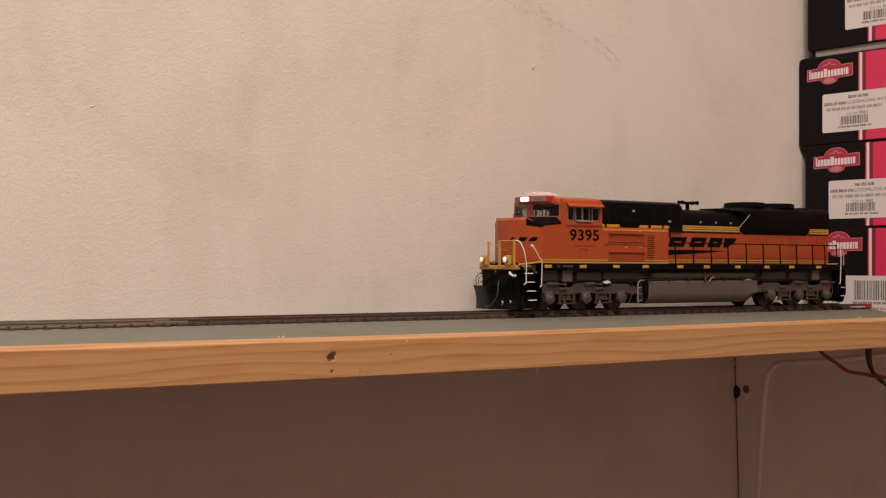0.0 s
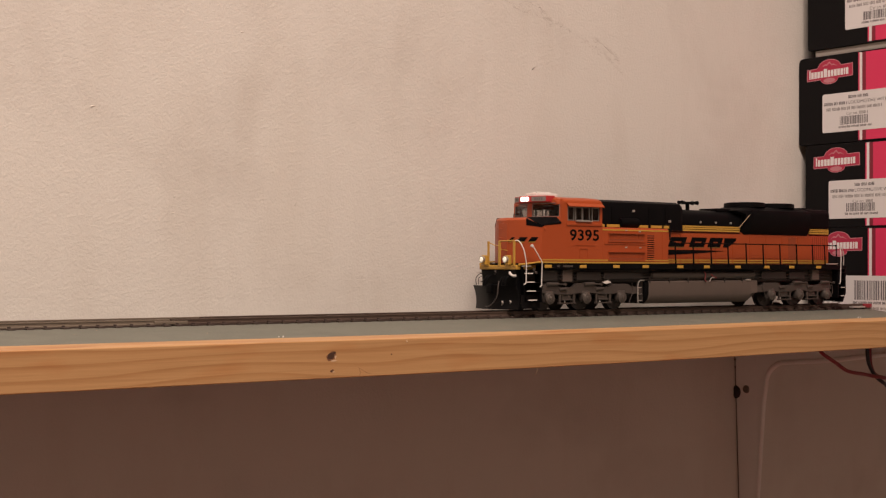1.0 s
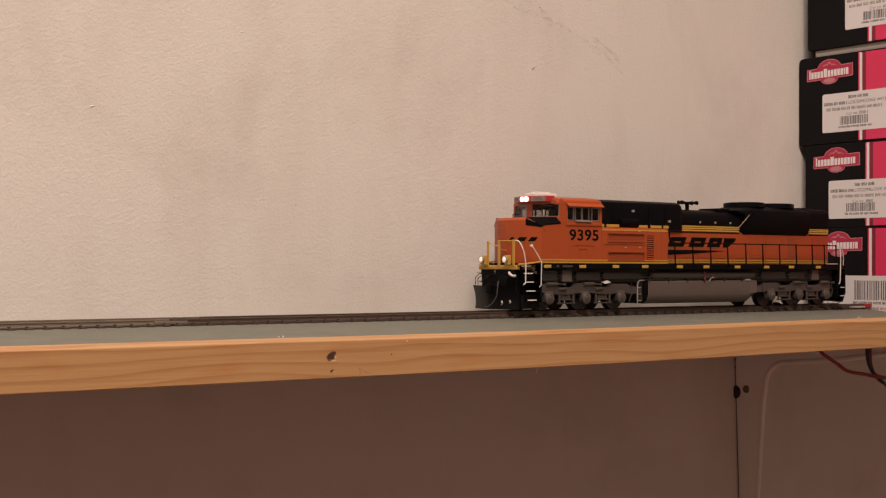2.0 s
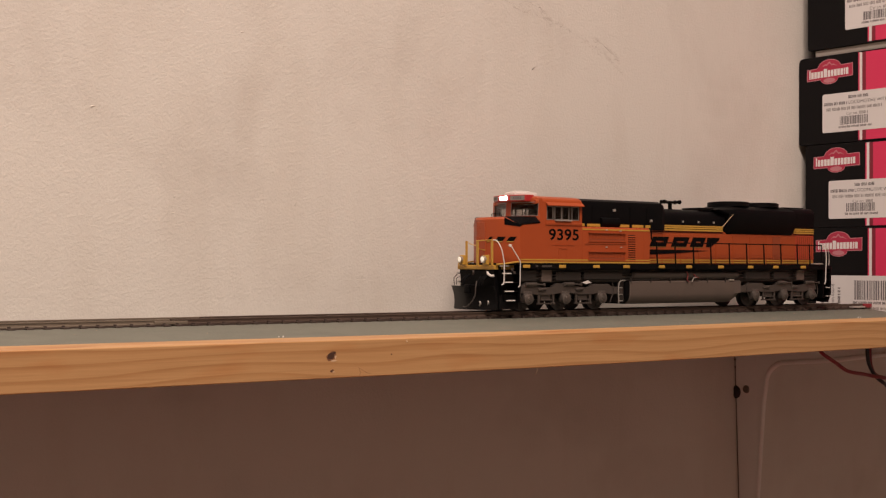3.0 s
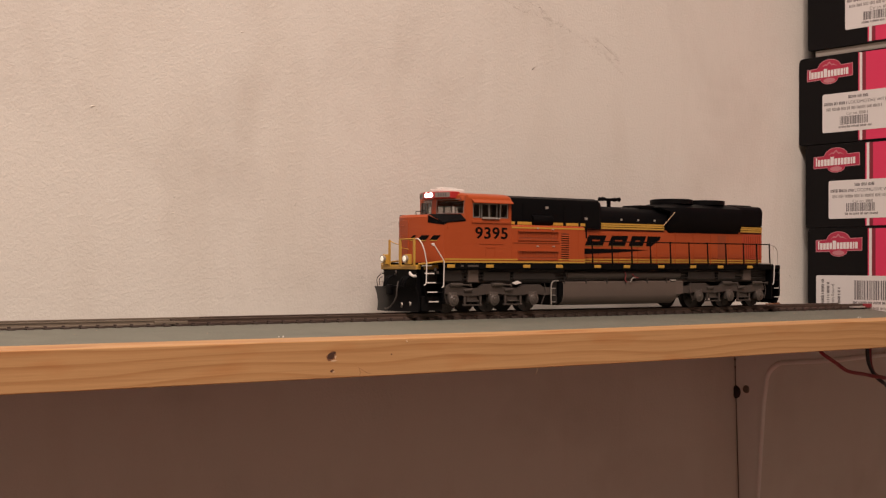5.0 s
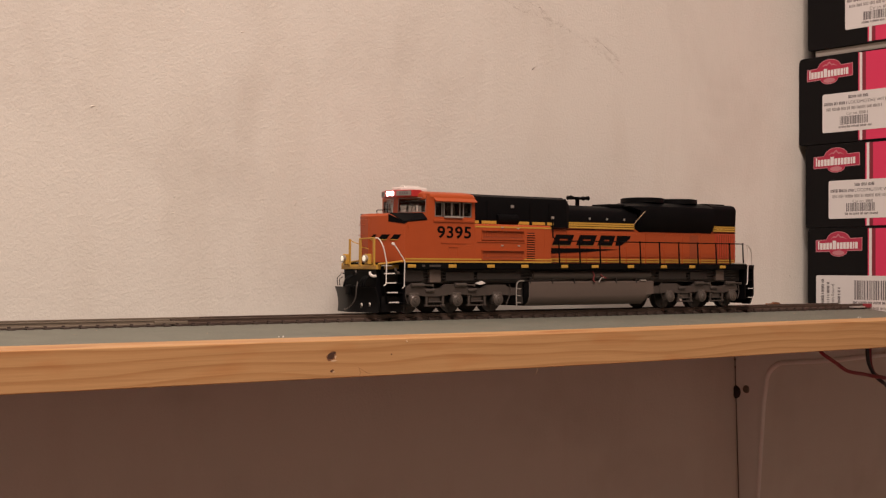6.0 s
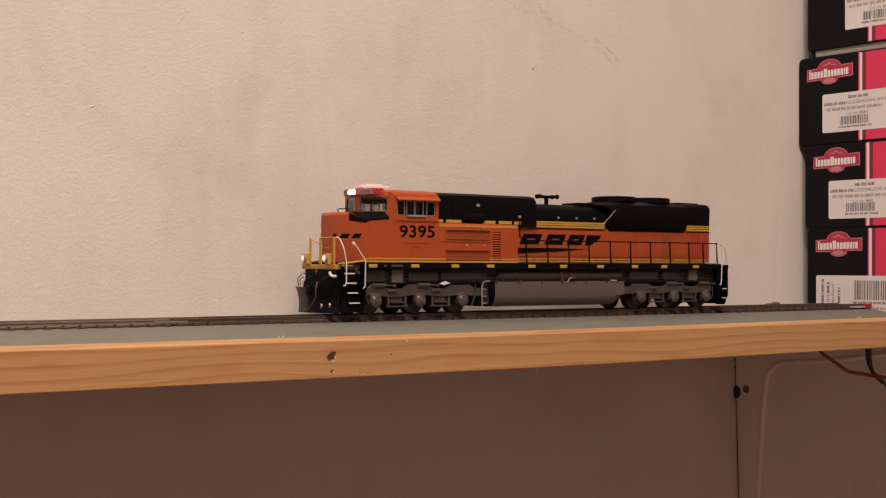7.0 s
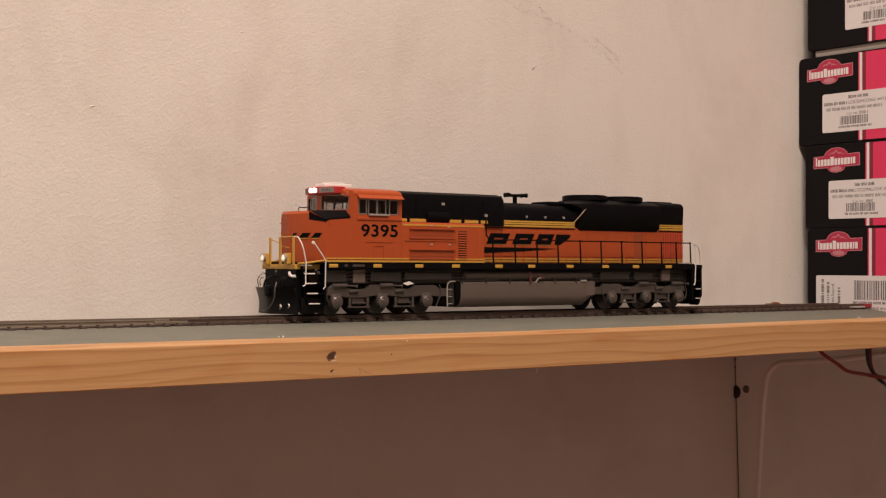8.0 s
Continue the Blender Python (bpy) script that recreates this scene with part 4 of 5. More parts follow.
    rod(bm, (128.6, 0.0, 55.6), (140.2, 0.0, 55.6), 0.6, 10)
    for x0, x1, y in ((131.5, 128.4, -1.3), (131.8, 129.0, 1.5), (137.0, 140.4, -1.3), (136.6, 139.8, 1.5)):
        rod(bm, (x0, y, 55.6), (x1, y, 55.6), 0.45, 10, 1.15)
    box(bm, 131, 137, -2, 2, 54.8, 56.0, 0.3)
    part("horn", bm, BLACK, loco, "black multi-chime air horn")
    simple("exhaust_stack", BLACK, loco, 150.0, 161, -6.5, 6.5, 51.0, 52.9, 0.4)
    # rear grab irons
    for z in (27, 31, 35, 39.5, 44, 48):
        bm = bmesh.new()
        tube(bm, [(238.9, -10.0, z), (240.4, -10.0, z), (240.4, -6.5, z), (238.9, -6.5, z)], 0.16, 6)
        part("grab_iron", bm, BLACK, loco)


def frame_parts(loco):
    bm = bmesh.new()
    box(bm, 15.8, 240.5, -18.0, 18.0, 20.0, 22.9, 0.2)
    sill = part("side_sill", bm, BLACK, loco, "black walkway sill with yellow pads")
    for x in (17.2, 39.7, 61.9, 82.3, 107.3, 127.2, 151.5, 174.9, 195.8, 219.1):
        simple("reflector_pad", YELLOW, sill, x, x + 4.4, -18.2, -17.9, 20.6, 22.1, 0.15, "yellow reflector pad")
    for s in (-1, 1):
        y0, y1 = sorted((s * 17.55, s * 17.72))
        simple("trim_stripe", YELLOW, sill, 16.0, 101.3, y0, y1, 22.95, 23.7, label="yellow trim stripe")
        simple("trim_stripe", YELLOW, sill, 16.0, 101.3, y0, y1, 24.2, 24.8, label="yellow trim stripe")
    for x0, x1 in ((25.0, 26.6), (29.0, 35.2)):
        simple("sill_label", TRUCK, sill, x0, x1, -18.14, -17.9, 21.0, 21.9, 0.05, "small dull sill label")
    bm = bmesh.new()
    box(bm, 10, 246, -13.5, 13.5, 13.5, 20.0, 0.3)
    under = part("underframe", bm, UNDER, loco, "dark grey underframe with pipes")
    for x0, x1, z0, z1, m in ((31.0, 37.2, 14.0, 19.8, TANK), (17.0, 27.5, 14.4, 19.6, UNDER), (40.0, 56.0, 14.6, 18.8, UNDER), (58.0, 84.0, 15.2, 18.6, UNDER), (176.0, 196.0, 15.0, 19.0, UNDER), (199.0, 212.0, 14.8, 18.8, UNDER), (218.8, 225.0, 14.2, 19.9, TANK)):
        simple("equipment_box", m, under, x0, x1, -15.6, -13.2, z0, z1, 0.25)
    for x0, x1 in ((17.5, 81.0), (174.5, 238.0)):
        simple("bolster", UNDER, under, x0, x1, -6.5, 6.5, 7.2, 13.6, 0.3)
    for z, r in ((17.0, 0.35), (15.6, 0.3), (18.6, 0.25)):
        bm = bmesh.new()
        tube(bm, smooth_path([(18, -14.9, z), (60, -14.9, z + 0.2), (64, -14.9, z - 0.8), (110, -14.9, z - 0.7), (114, -14.9, z + 0.2), (235, -14.9, z)], 5), r, 6)
        part("pipe", bm, UNDER, under)
    bm = bmesh.new()
    rod(bm, (92, -13.6, 17.2), (170, -13.6, 17.2), 2.3, 20)
    for x in (91.2, 169.2):
        rod(bm, (x, -13.6, 17.2), (x + 1.6, -13.6, 17.2), 1.9, 20)
    part("air_reservoir", bm, TRUCK, under, "long grey-brown air reservoir")
    for x in (90, 104, 118, 131, 146, 160):
        simple("hanger", UNDER, under, x, x + 0.7, -15.4, -14.6, 13.0, 16.0)
    bm = bmesh.new()
    tube(bm, smooth_path([(129.5, -16.2, 19), (130.5, -16.3, 17), (129.8, -16.3, 15), (131, -16.3, 13.6)], 4), 0.3, 6)
    tube(bm, smooth_path([(134.8, -16.2, 17.6), (136.6, -16.3, 16.2), (138.8, -16.3, 15.6)], 4), 0.3, 6)
    part("red_hose", bm, DULL_RED, under, "small red hose fittings")
    bm = bmesh.new()
    tube(bm, smooth_path([(133.6, -16.2, 13.6), (135.0, -16.3, 15.6), (137.0, -16.3, 15.8)], 4), 0.3, 6)
    tube(bm, smooth_path([(143.8, -16.2, 21.2), (145, -16.3, 20.6)], 4), 0.35, 6)
    part("hose", bm, BRIGHT, under, "pale hose fittings")
    # fuel tank
    bm = bmesh.new()
    sec = [(-14.6, 14.2), (-15.3, 13.6), (-15.3, 7.2), (-14.2, 4.4), (-11.5, 2.6), (11.5, 2.6), (14.2, 4.4), (15.3, 7.2), (15.3, 13.6), (14.6, 14.2)]
    quads(bm, [[(89.4, y * 0.97, min(max(z, 3.0), 13.8)) for y, z in sec], [(90.0, y, z) for y, z in sec], [(167.2, y, z) for y, z in sec], [(172.4, y, max(z, 7.6)) for y, z in sec], [(173.0, y * 0.97, min(max(z, 7.8), 13.8)) for y, z in sec]])
    tank = part("fuel_tank", bm, TANK, loco, "long grey-brown fuel tank")
    bm = bmesh.new()
    box(bm, 82.6, 87.2, -13.6, 13.6, 3.6, 13.6, 0.3)
    part("tank_end", bm, UNDER, tank)
    bm = bmesh.new()
    quads(bm, [[(x, y * k, 8.4 + (z - 8.4) * k) for y, z in sec] for x, k in ((86.6, 0.86), (87.2, 0.95), (89.6, 0.985))])
    part("tank_end", bm, BLACK, tank, "black domed tank end")
    bm = bmesh.new()
    tube(bm, smooth_path([(81.6, -15.6, 2.9), (81.4, -15.6, 8), (81.6, -15.6, 12.6), (83.0, -15.6, 14.3), (86.0, -15.6, 14.5)], 5), 0.3, 6)
    for z in (4.4, 7.6, 10.8):
        tube(bm, [(81.5, -15.6, z), (84.5, -15.2, z)], 0.2, 5)
    part("tank_pipe", bm, BRIGHT, tank, "pale bent pipe at the tank end")
    simple("filler_cap", BRIGHT, tank, 163.0, 167.0, -15.8, -14.5, 14.0, 14.9, 0.3, "pale filler cap")


def truck_part(loco, cx, mirror):
    """A three-axle truck around its middle axle; mirror = -1 turns it end for end."""
    sx = lambda x: cx + mirror * x
    bm = bmesh.new()
    prof = [(-28.5, 9.0), (-27.5, 12.2), (-25.5, 13.4), (-20.5, 13.4), (-19.0, 11.6), (-14.0, 11.2), (-8.5, 11.2), (-6.0, 13.2), (4.5, 13.2), (7, 11.2), (15.0, 11.0), (18, 12.8), (29.0, 12.8), (30.0, 11.4), (38.0, 11.2), (38.0, 7.9),
            (30.5, 7.6), (28.0, 8.4), (21.5, 8.6), (19.0, 7.8), (10, 7.6), (3.5, 8.8), (-3.5, 8.8), (-10, 7.6), (-18, 7.7), (-20.5, 8.6), (-26.0, 8.2)]
    prism(bm, [(sx(x), z) for x, z in prof], "y", -15.2, -13.2, 0.3)
    prism(bm, [(sx(x), z) for x, z in prof], "y", 13.2, 15.2)
    box(bm, *sorted((sx(-16), sx(-8))), -13.2, 13.2, 8, 11)
    box(bm, *sorted((sx(8), sx(16))), -13.2, 13.2, 8, 11)
    tr = part("truck", bm, TRUCK, loco, "grey-brown three-axle truck sideframes")
    for ax in (-23.8, 0, 23.8):
        for s in (-1, 1):
            bm = bmesh.new()
            x = sx(ax)
            y = lambda k: s * k
            y0, y1 = sorted((y(12.6), y(15.6)))
            box(bm, x - 2.7, x + 2.7, y0, y1, 4.2, 9.6, 0.7)
            rod(bm, (x, y(15.4), 6.1), (x, y(16.2), 6.1), 2.95, 22, 2.8)
            rod(bm, (x, y(16.2), 6.1), (x, y(16.7), 6.1), 2.5, 22, 1.7)
            rod(bm, (x, y(16.6), 6.1), (x, y(17.0), 6.1), 1.1, 12, 0.8)
            part("journal_box", bm, JOURNAL, tr, "round journal box cover")
    for ax in (-12, 12):
        bm = bmesh.new()
        x = sx(ax)
        for dx in (-4.6, 4.6):
            prism(bm, [(x + dx - 0.7, 8.6), (x + dx + 0.7, 8.6), (x + dx + 0.4, 3.4), (x + dx - 0.4, 3.4)], "y", -14.9, -14.1)
            box(bm, x + dx - 0.9, x + dx + 0.9, -15.2, -13.8, 3.2, 4.1, 0.2)
        box(bm, x - 5.6, x + 5.6, -14.9, -14.2, 3.3, 3.9)
        box(bm, x - 3.2, x + 3.2, -14.4, -13.4, 4.9, 8.2, 0.4)
        rod(bm, (x - 3.6, -14.8, 5.3), (x + 3.6, -14.8, 5.3), 0.35, 7)
        part("brake_rigging", bm, TRUCK, tr, "brake rigging and coil springs")
        bm = bmesh.new()
        rod(bm, (x - 5.5, -15.2, 10.2), (x - 1, -15.7, 10.6), 0.75, 12)
        part("brake_cylinder", bm, TRUCK, tr)
    for ax, w in ((-22.0, 6.5), (2.0, 6.0)):
        bm = bmesh.new()
        x = sx(ax)
        rod(bm, (x - w / 2, -15.6, 12.9), (x + w / 2, -15.6, 12.9), 0.85, 14)
        rod(bm, (x + w / 2, -15.6, 12.9), (x + w / 2 + 5.0, -15.6, 12.6), 0.35, 8)
        box(bm, x - w / 2 - 0.4, x - w / 2 + 0.4, -16.1, -14.8, 12.0, 13.8, 0.2)
        box(bm, x + w / 2 + 4.6, x + w / 2 + 5.4, -16.0, -14.8, 11.9, 13.3, 0.2)
        part("damper", bm, JOURNAL, tr, "grey horizontal damper cylinder")
    bm = bmesh.new()
    tube(bm, smooth_path([(sx(30.5), -15.8, 13.2), (sx(31.4), -15.9, 9.5), (sx(29.8), -15.9, 6.0), (sx(28.6), -15.9, 3.4)], 4), 0.22, 6)
    part("sand_pipe", bm, TRUCK, tr)
    bm = bmesh.new()
    tube(bm, smooth_path([(sx(-28), -15.7, 12), (sx(-28.8), -15.7, 8), (sx(-27.6), -15.7, 4.6)], 4), 0.25, 6)
    part("sand_pipe", bm, TRUCK, tr)
    sets = []
    for ax in (-23.8, 0, 23.8):
        bm = bmesh.new()
        rod(bm, (0, -13, 0), (0, 13, 0), 1.2, 12)
        for s in (-1, 1):
            rod(bm, (0, s * 7.4, 0), (0, s * 7.9, 0), 6.75, 32)
            rod(bm, (0, s * 7.9, 0), (0, s * 10.0, 0), 6.1, 32, 6.0)
            for k in range(5):
                a = 2 * math.pi * k / 5
                rod(bm, (3.7 * math.cos(a), s * 10.0, 3.7 * math.sin(a)), (3.7 * math.cos(a), s * 10.25, 3.7 * math.sin(a)), 0.7, 8)
        ws = part("wheelset", bm, STEEL, tr, "dark steel wheels on one axle", at=(sx(ax), 0, 6.1))
        sets.append((ws, sx(ax)))
    return sets


def end_parts(loco):
    # front platform and lamps
    bm = bmesh.new()
    box(bm, 3.2, 16.0, -14.0, 14.0, 19.8, 21.9, 0.2)
    plate = part("front_platform", bm, YELLOW, loco, "yellow front platform beam")
    bm = bmesh.new()
    prism(bm, [(4.2, -13.6), (8.5, -17.6), (15.8, -17.6), (15.8, 17.6), (8.5, 17.6), (4.2, 13.6)], "z", 21.9, 22.85, 0.1)
    part("platform_tread", bm, BLACK, plate)
    for s in (-1, 1):
        bm = bmesh.new()
        tube(bm, smooth_path([(4.0, s * 14.4, 22.2), (7.0, s * 17.6, 22.6), (12.0, s * 17.9, 23.2), (16.0, s * 17.8, 23.6)], 4), 0.4, 6)
        part("platform_trim", bm, YELLOW, plate)
        bm = bmesh.new()
        box(bm, 1.4, 3.4, s * 8.8 - 1.5, s * 8.8 + 1.5, 22.0, 26.6, 0.3)
        light = part("ditch_light", bm, YELLOW, plate, "yellow ditch light bracket")
        bm = bmesh.new()
        rod(bm, (1.6, s * 8.8, 24.6), (0.2, s * 8.8, 24.6), 1.5, 18, 1.7)
        part("light_shell", bm, BRIGHT, light)
        bm = bmesh.new()
        rod(bm, (0.3, s * 8.8, 24.6), (0.0, s * 8.8, 24.6), 1.3, 18, 1.0)
        part("lens", bm, DITCH, light, "softly glowing round lens")
    for y, w in ((7.0, 0.6), (-1.4, 0.8), (-12.2, 0.7)):
        simple("railing_post", YELLOW, plate, 2.9, 3.5, y - w, y + w, 21.5, 33.3, 0.1, "yellow front railing post")
    bm = bmesh.new()
    tube(bm, [(3.2, -0.8, 33.3), (3.2, -12.9, 33.5)], 0.32, 8)
    tube(bm, smooth_path([(3.2, 7.6, 33.0), (4.6, 4.6, 31.6), (6.4, 2.8, 31.0)], 4), 0.22, 6)
    tube(bm, smooth_path([(3.2, -1.4, 29.6), (5.0, -2.6, 29.2), (6.6, -3.2, 28.8)], 4), 0.22, 6)
    part("railing", bm, YELLOW, plate, "yellow front railing")
    # pilot, steps and plough
    bm = bmesh.new()
    box(bm, 4.0, 16.5, -12.8, 12.8, 5.5, 19.8, 0.4)
    pilot = part("front_pilot", bm, BLACK, loco, "black front pilot with steps")
    for s in (-1, 1):
        for x0, x1 in ((5.4, 6.1), (15.2, 16.0)):
            bm = bmesh.new()
            y0, y1 = sorted((s * 12.5, s * (15.4 if x0 < 10 else 17.7)))
            lean = 0.9 if x0 < 10 else 0.0
            prism(bm, [(x0 + 2.2 * lean, 4.6), (x1 + 2.2 * lean, 4.6), (x1, 21.8), (x0, 21.8)], "y", y0, y1)
            part("step_side", bm, BLACK, pilot)
        for x, z in ((5.2, 17.9), (6.0, 13.8), (6.8, 9.6), (7.6, 5.3)):
            bm = bmesh.new()
            y0, y1 = sorted((s * 12.5, s * 17.3))
            prism(bm, [(x + 1.0, y1 if s > 0 else y0), (15.4, y1 if s > 0 else y0), (15.4, s * 12.5), (x + 1.0, s * 12.5)], "z", z - 0.3, z + 0.15)
            step = part("step", bm, BLACK, pilot)
            y0, y1 = sorted((s * 17.3, s * 17.75))
            simple("step_edge", WHITE_WIRE, step, x, x + 5.2, y0, y1, z - 0.1, z + 0.4, label="white step edge")
        if s > 0:
            continue
        bm = bmesh.new()
        tube(bm, smooth_path([(3.4, s * 12.6, 33.5), (3.7, s * 15.4, 33.0), (4.4, s * 17.8, 29.2), (5.6, s * 18.0, 24.0), (5.9, s * 18.0, 22.8)], 6) + [Vector((5.7, s * 18.0, 14.0)), Vector((5.4, s * 18.0, 13.2)), Vector((4.6, s * 17.6, 12.8))], 0.27, 8)
        part("handrail", bm, WHITE_WIRE, pilot, "white bent step handrail")
        bm = bmesh.new()
        tube(bm, [(9.2, s * 17.0, 31.0), (9.5, s * 17.9, 31.0), (10.2, s * 18.1, 30.4), (14.8, s * 18.2, 24.4), (15.4, s * 18.2, 23.2), (15.2, s * 18.2, 12.4), (14.4, s * 17.8, 11.6)], 0.27, 8)
        rod(bm, (9.4, s * 17.6, 31.0), (9.4, s * 18.3, 31.0), 0.7, 8)
        part("handrail", bm, WHITE_WIRE, pilot, "white bent step handrail")
    simple("step_plate", BRIGHT, pilot, 4.2, 9.0, -17.9, -16.5, 21.2, 21.7, 0.1, "pale top step plate")
    bm = bmesh.new()
    box(bm, 10.2, 11.4, -18.0, -17.6, 19.0, 20.6, 0.15)
    box(bm, 11.4, 12.8, -18.0, -17.6, 17.8, 19.0, 0.15)
    part("step_label", bm, TRUCK, pilot, "small grey sill labels")
    bm = bmesh.new()
    rings = []
    for i in range(17):
        y = -16.0 + 2 * i
        x = 2.6 - 4.6 * (1 - (abs(y) / 16) ** 1.3)
        ring = [(x + 1.2 - 2.7 * ((z - 1.0) / 11.0) ** 2 - 1.2 * (1 - (z - 1.0) / 11.0) ** 2, y, z) for z in (1.0, 3, 5, 7, 9, 11, 12.1)]
        ring += [(p[0] + 0.8, p[1], p[2]) for p in reversed(ring)]
        rings.append(ring)
    quads(bm, rings)
    box(bm, 5.0, 16.5, -15.4, -14.6, 1.4, 8.0)
    box(bm, 6.0, 16.5, 14.0, 14.8, 1.4, 8.0)
    part("snow_plough", bm, PLOUGH, pilot, "black curved snow plough blade")
    bm = bmesh.new()
    box(bm, -1.5, 5, -2.0, 2.0, 9.0, 12.6, 0.6)
    box(bm, -3.4, -1.0, -2.8, 1.0, 8.4, 13.0, 0.7)
    part("coupler", bm, BLACK, pilot, "black knuckle coupler")
    bm = bmesh.new()
    for y in (5.4, 7.2, -5.2, -7.0, -8.8):
        tube(bm, smooth_path([(3.6, y, 17.0), (1.2, y, 15.4), (0.4, y + 0.4, 11.5), (1.6, y + 0.8, 8.4)], 5), 0.42, 7)
    hose = bmesh.new()
    tube(hose, smooth_path([(-2.2, -7.6, 14.4), (-3.4, -8.4, 11.5), (-3.6, -8.0, 7.5), (-4.4, -5.8, 4.0), (-4.8, -2.6, 2.2), (-4.6, -0.6, 2.4)], 5), 0.3, 7)
    part("looped_hose", hose, TRUCK, pilot, "grey looped air hose before the plough")
    part("air_hoses", bm, BLACK, pilot, "black rubber air hoses")
    bm = bmesh.new()
    tube(bm, smooth_path([(2.0, 14.8, 12.2), (1.0, 13.8, 15.6), (2.4, 12.8, 17.6)], 4), 0.18, 6)
    tube(bm, smooth_path([(1.6, 12.6, 12.6), (1.0, 11.8, 15.4), (2.6, 11.6, 16.4)], 4), 0.18, 6)
    part("cut_lever", bm, UNDER, pilot, "thin dark uncoupling lever")
    bm = bmesh.new()
    tube(bm, smooth_path([(3.4, -8.8, 18.4), (2.6, -10.4, 17.6), (3.0, -12.2, 16.8), (3.6, -13.2, 17.0)], 4), 0.62, 8)
    part("white_hose", bm, WHITE_WIRE, pilot, "short white hose end")
    # small bent pieces stand in for highlights on the hoses and plough
    for x, y, z, m in ((-0.4, 1.6, 4.6, BRIGHT), (0.2, -7.6, 4.0, BRIGHT), (2.0, -11.4, 4.4, BRIGHT), (2.6, 0.6, 18.4, TRUCK)):
        bm = bmesh.new()
        tube(bm, smooth_path([(x - 0.4, y, z + 0.9), (x - 0.6, y - 0.6, z), (x - 0.3, y + 0.4, z - 0.9)], 4), 0.42, 7)
        part("hose_glint", bm, m, pilot, "small bent piece shaped as a glint on the hoses")
    # rear end
    bm = bmesh.new()
    box(bm, 239.2, 248.0, -13.0, 13.0, 4.6, 20.4, 0.4)
    box(bm, 240.4, 246.8, -17.6, 17.6, 20.3, 22.4, 0.2)
    rear = part("rear_pilot", bm, BLACK, loco, "black rear pilot with steps")
    simple("step_plate", BRIGHT, rear, 230.5, 238.6, -18.2, -16.0, 22.9, 23.6, 0.1, "pale rear step plate")
    for s in (-1, 1):
        y0, y1 = sorted((s * 12.5, s * 17.4))
        simple("step_side", BLACK, rear, 239.4, 240.4, y0, y1, 4.0, 21.0)
        bm = bmesh.new()
        prism(bm, [(245.6, 20.8), (246.6, 20.8), (246.8, 6.5), (244.0, 1.6), (242.6, 1.6), (245.6, 7.0)], "y", y0, y1)
        part("step_side", bm, BLACK, rear)
        for z in (18.4, 14.2, 9.8, 5.0):
            step = simple("step", BLACK, rear, 240.0, 246.0, y0, y1, z - 0.3, z + 0.2)
            ya, yb = sorted((s * 17.4, s * 17.8))
            if z < 12:
                simple("step_edge", WHITE_WIRE, step, 242.0, 245.4, ya, yb, z - 0.1, z + 0.3, label="white step edge")
        bm = bmesh.new()
        tube(bm, smooth_path([(238.5, s * 17.8, 33.6), (240.8, s * 17.9, 32.4), (241.5, s * 18, 27), (241.2, s * 18, 20), (240.8, s * 18, 13.0), (240.0, s * 17.8, 12.0)], 5), 0.28, 7)
        part("handrail", bm, WHITE_WIRE, rear, "white bent rear handrail")
        bm = bmesh.new()
        tube(bm, smooth_path([(241.2, s * 17.6, 33.2), (244.6, s * 17.0, 30.8), (247.2, s * 15.6, 26.4), (248.0, s * 14.8, 22.0)], 5), 0.24, 7)
        part("handrail", bm, WHITE_WIRE, rear, "white curved rear handrail")
    bm = bmesh.new()
    box(bm, 247.5, 252.0, -2, 2, 9, 12.4, 0.6)
    part("coupler", bm, BLACK, rear, "black knuckle coupler")
    bm = bmesh.new()
    prism(bm, [(246.5, 1.8), (248.6, 1.8), (249.6, 4.5), (248.4, 11.5), (247.5, 12)], "y", -14.0, 14.0, 0.3)
    part("rear_plough", bm, BLACK, rear)


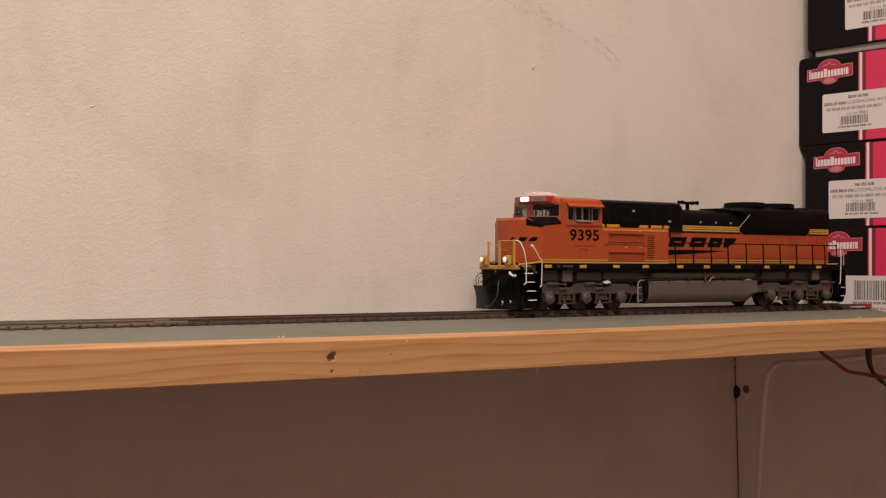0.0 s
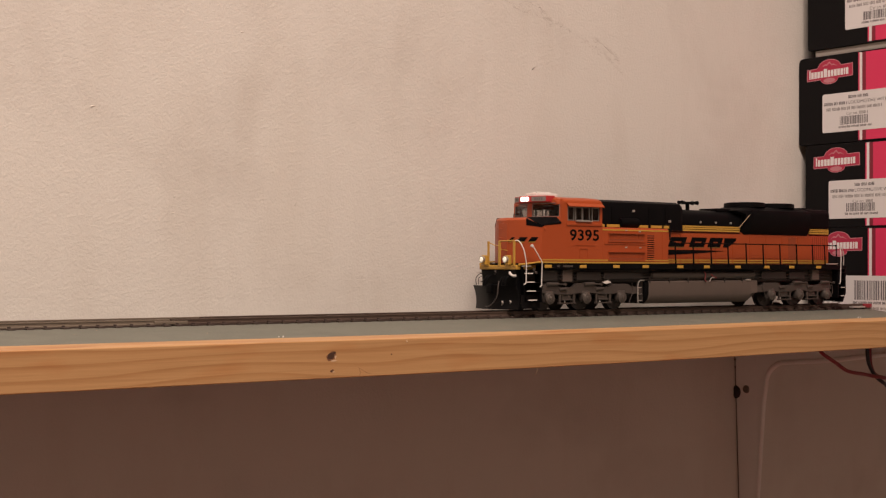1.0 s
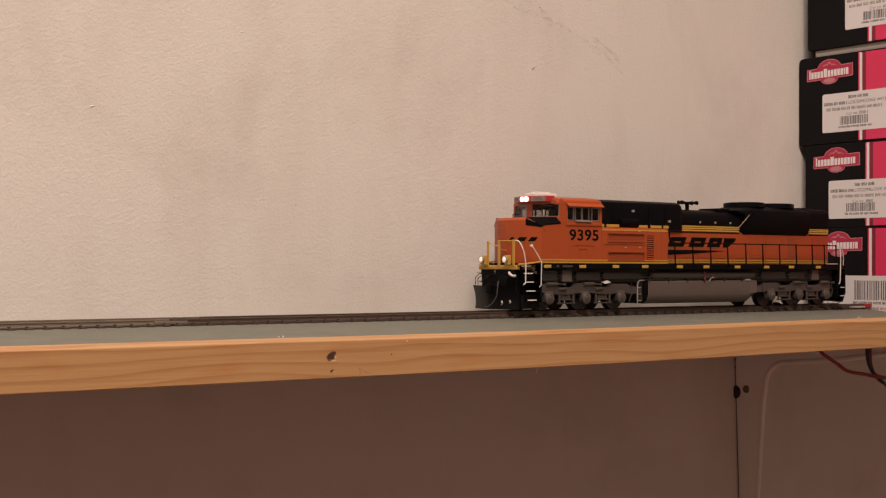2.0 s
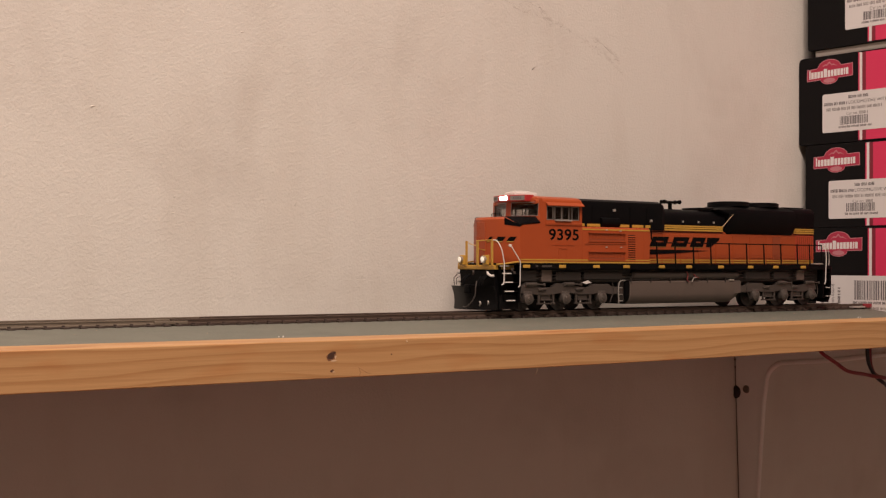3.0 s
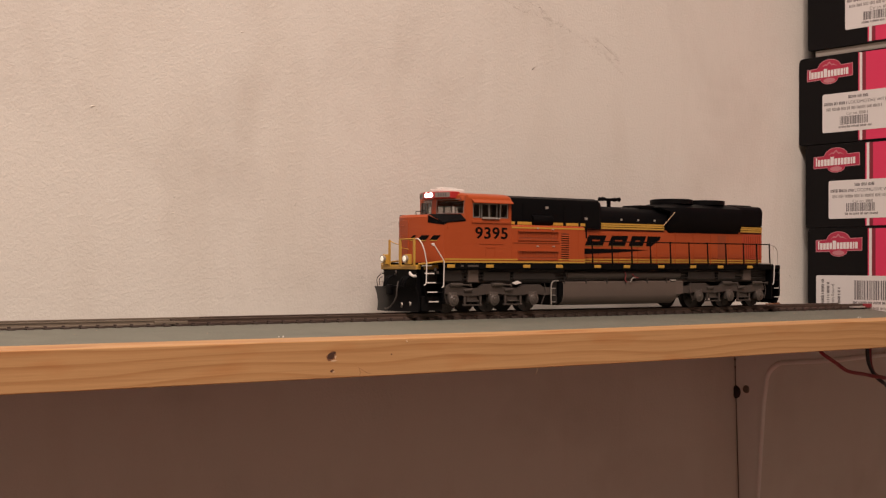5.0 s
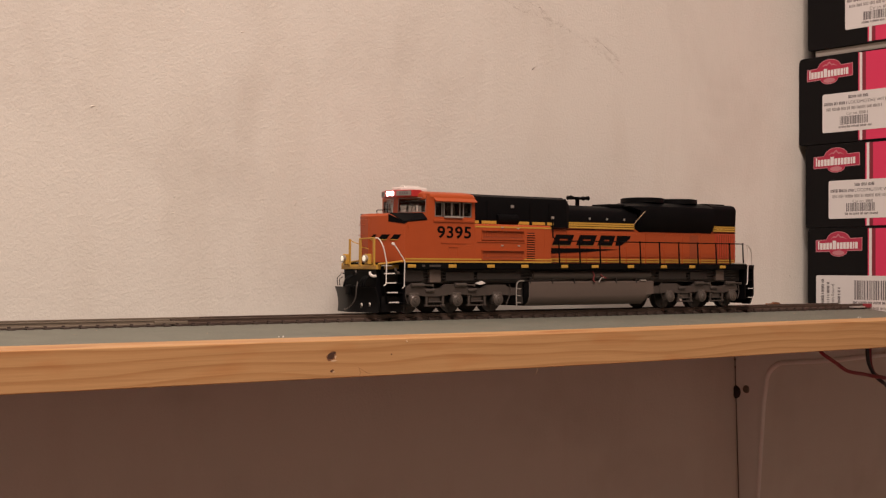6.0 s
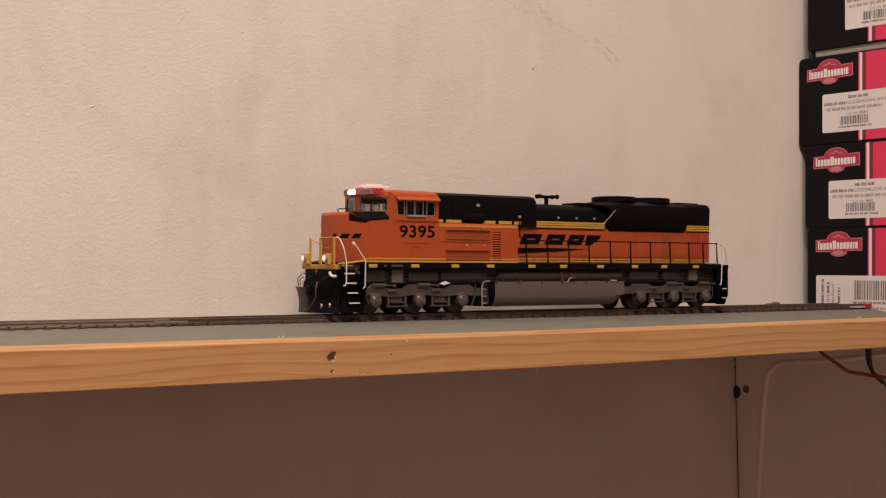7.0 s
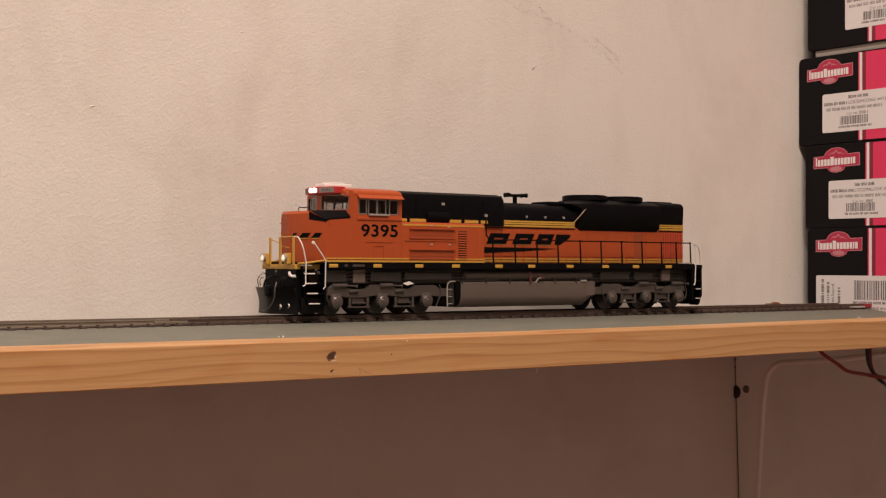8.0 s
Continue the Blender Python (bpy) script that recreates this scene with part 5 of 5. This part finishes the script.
def railing_parts(loco):
    xs = [106.0, 119.3, 132.8, 146.0, 160.4, 174.2, 188.2, 202.3, 216.2, 226.9, 237.4]
    for s in (-1, 1):
        for x in xs:
            bm = bmesh.new()
            lean = 0.45
            rod(bm, (x + lean, s * 17.9, 21.5), (x, s * 17.7, 33.6), 0.42, 8, 0.34)
            rod(bm, (x, s * 17.7, 33.2), (x, s * 17.7, 34.0), 0.5, 8)
            part("railing_post", bm, BLACK, loco, "thin black walkway railing post")
        bm = bmesh.new()
        tube(bm, [(102.6, s * 17.7, 35.4), (103.6, s * 17.7, 34.0), (106, s * 17.7, 33.5)] + [(x, s * 17.7, 33.6) for x in xs[1:]], 0.3, 7)
        part("walkway_rail", bm, BLACK, loco, "thin black walkway railing")
        bm = bmesh.new()
        rod(bm, (102.3, s * 17.7, 35.0), (102.0, s * 17.7, 44.0), 0.35, 8)
        part("railing_post", bm, BLACK, loco)
        bm = bmesh.new()
        ya, yb = sorted((s * 17.2, s * 18.2))
        box(bm, 101.4, 102.7, ya, yb, 43.9, 45.1, 0.2)
        part("marker_lamp", bm, BRIGHT, loco, "small pale marker lamp on the railing")


def locomotive():
    loco = new("locomotive")
    tagged(loco, "orange and black model diesel locomotive running on the track", "model locomotive")
    loco.location = (START_X * MM, 0, Z0)
    frame_parts(loco)
    sets = truck_part(loco, 46.4, 1) + truck_part(loco, 208.0, -1)
    end_parts(loco)
    cab_parts(loco)
    hood_parts(loco)
    railing_parts(loco)
    bm = bmesh.new()
    prism(bm, [(56.5, 13.6), (59.0, 12.8), (62.5, 13.6), (60.0, 14.6)], "y", -16.3, -15.9)
    part("white_tag", bm, WHITE_WIRE, loco, "small white paper tag on the truck")
    return loco, sets


LOCO, WHEELS = locomotive()


# ---- movement: seconds and millimetres still to go ----
def motions():
    travel = [(0.0, 120.3), (1.6, 120.3), (1.85, 120.25), (2.0, 120.0), (2.15, 119.3), (2.3, 118.0), (2.5, 115.6), (2.65, 113.4), (2.8, 110.8), (3.0, 106.9), (3.25, 102.2), (3.5, 97.2), (3.75, 91.0), (4.0, 84.8), (4.25, 78.9), (4.5, 73.2), (4.75, 67.7), (5.0, 62.3), (5.25, 56.9), (5.5, 51.5), (5.75, 46.0), (6.0, 40.7), (6.25, 35.8), (6.5, 31.1), (6.75, 25.7), (7.0, 20.1), (7.25, 14.1), (7.5, 8.3), (7.75, 4.0), (8.0, 0.0)]
    walk(LOCO, [(t, pose((START_X + d) * MM, 0, Z0)) for t, d in travel])
    for wheelset, x in WHEELS:
        walk(wheelset, [(t, pose(x * MM, 0, 6.1 * MM) @ Matrix.Rotation(d / 6.1, 4, "Y")) for t, d in travel])


motions()
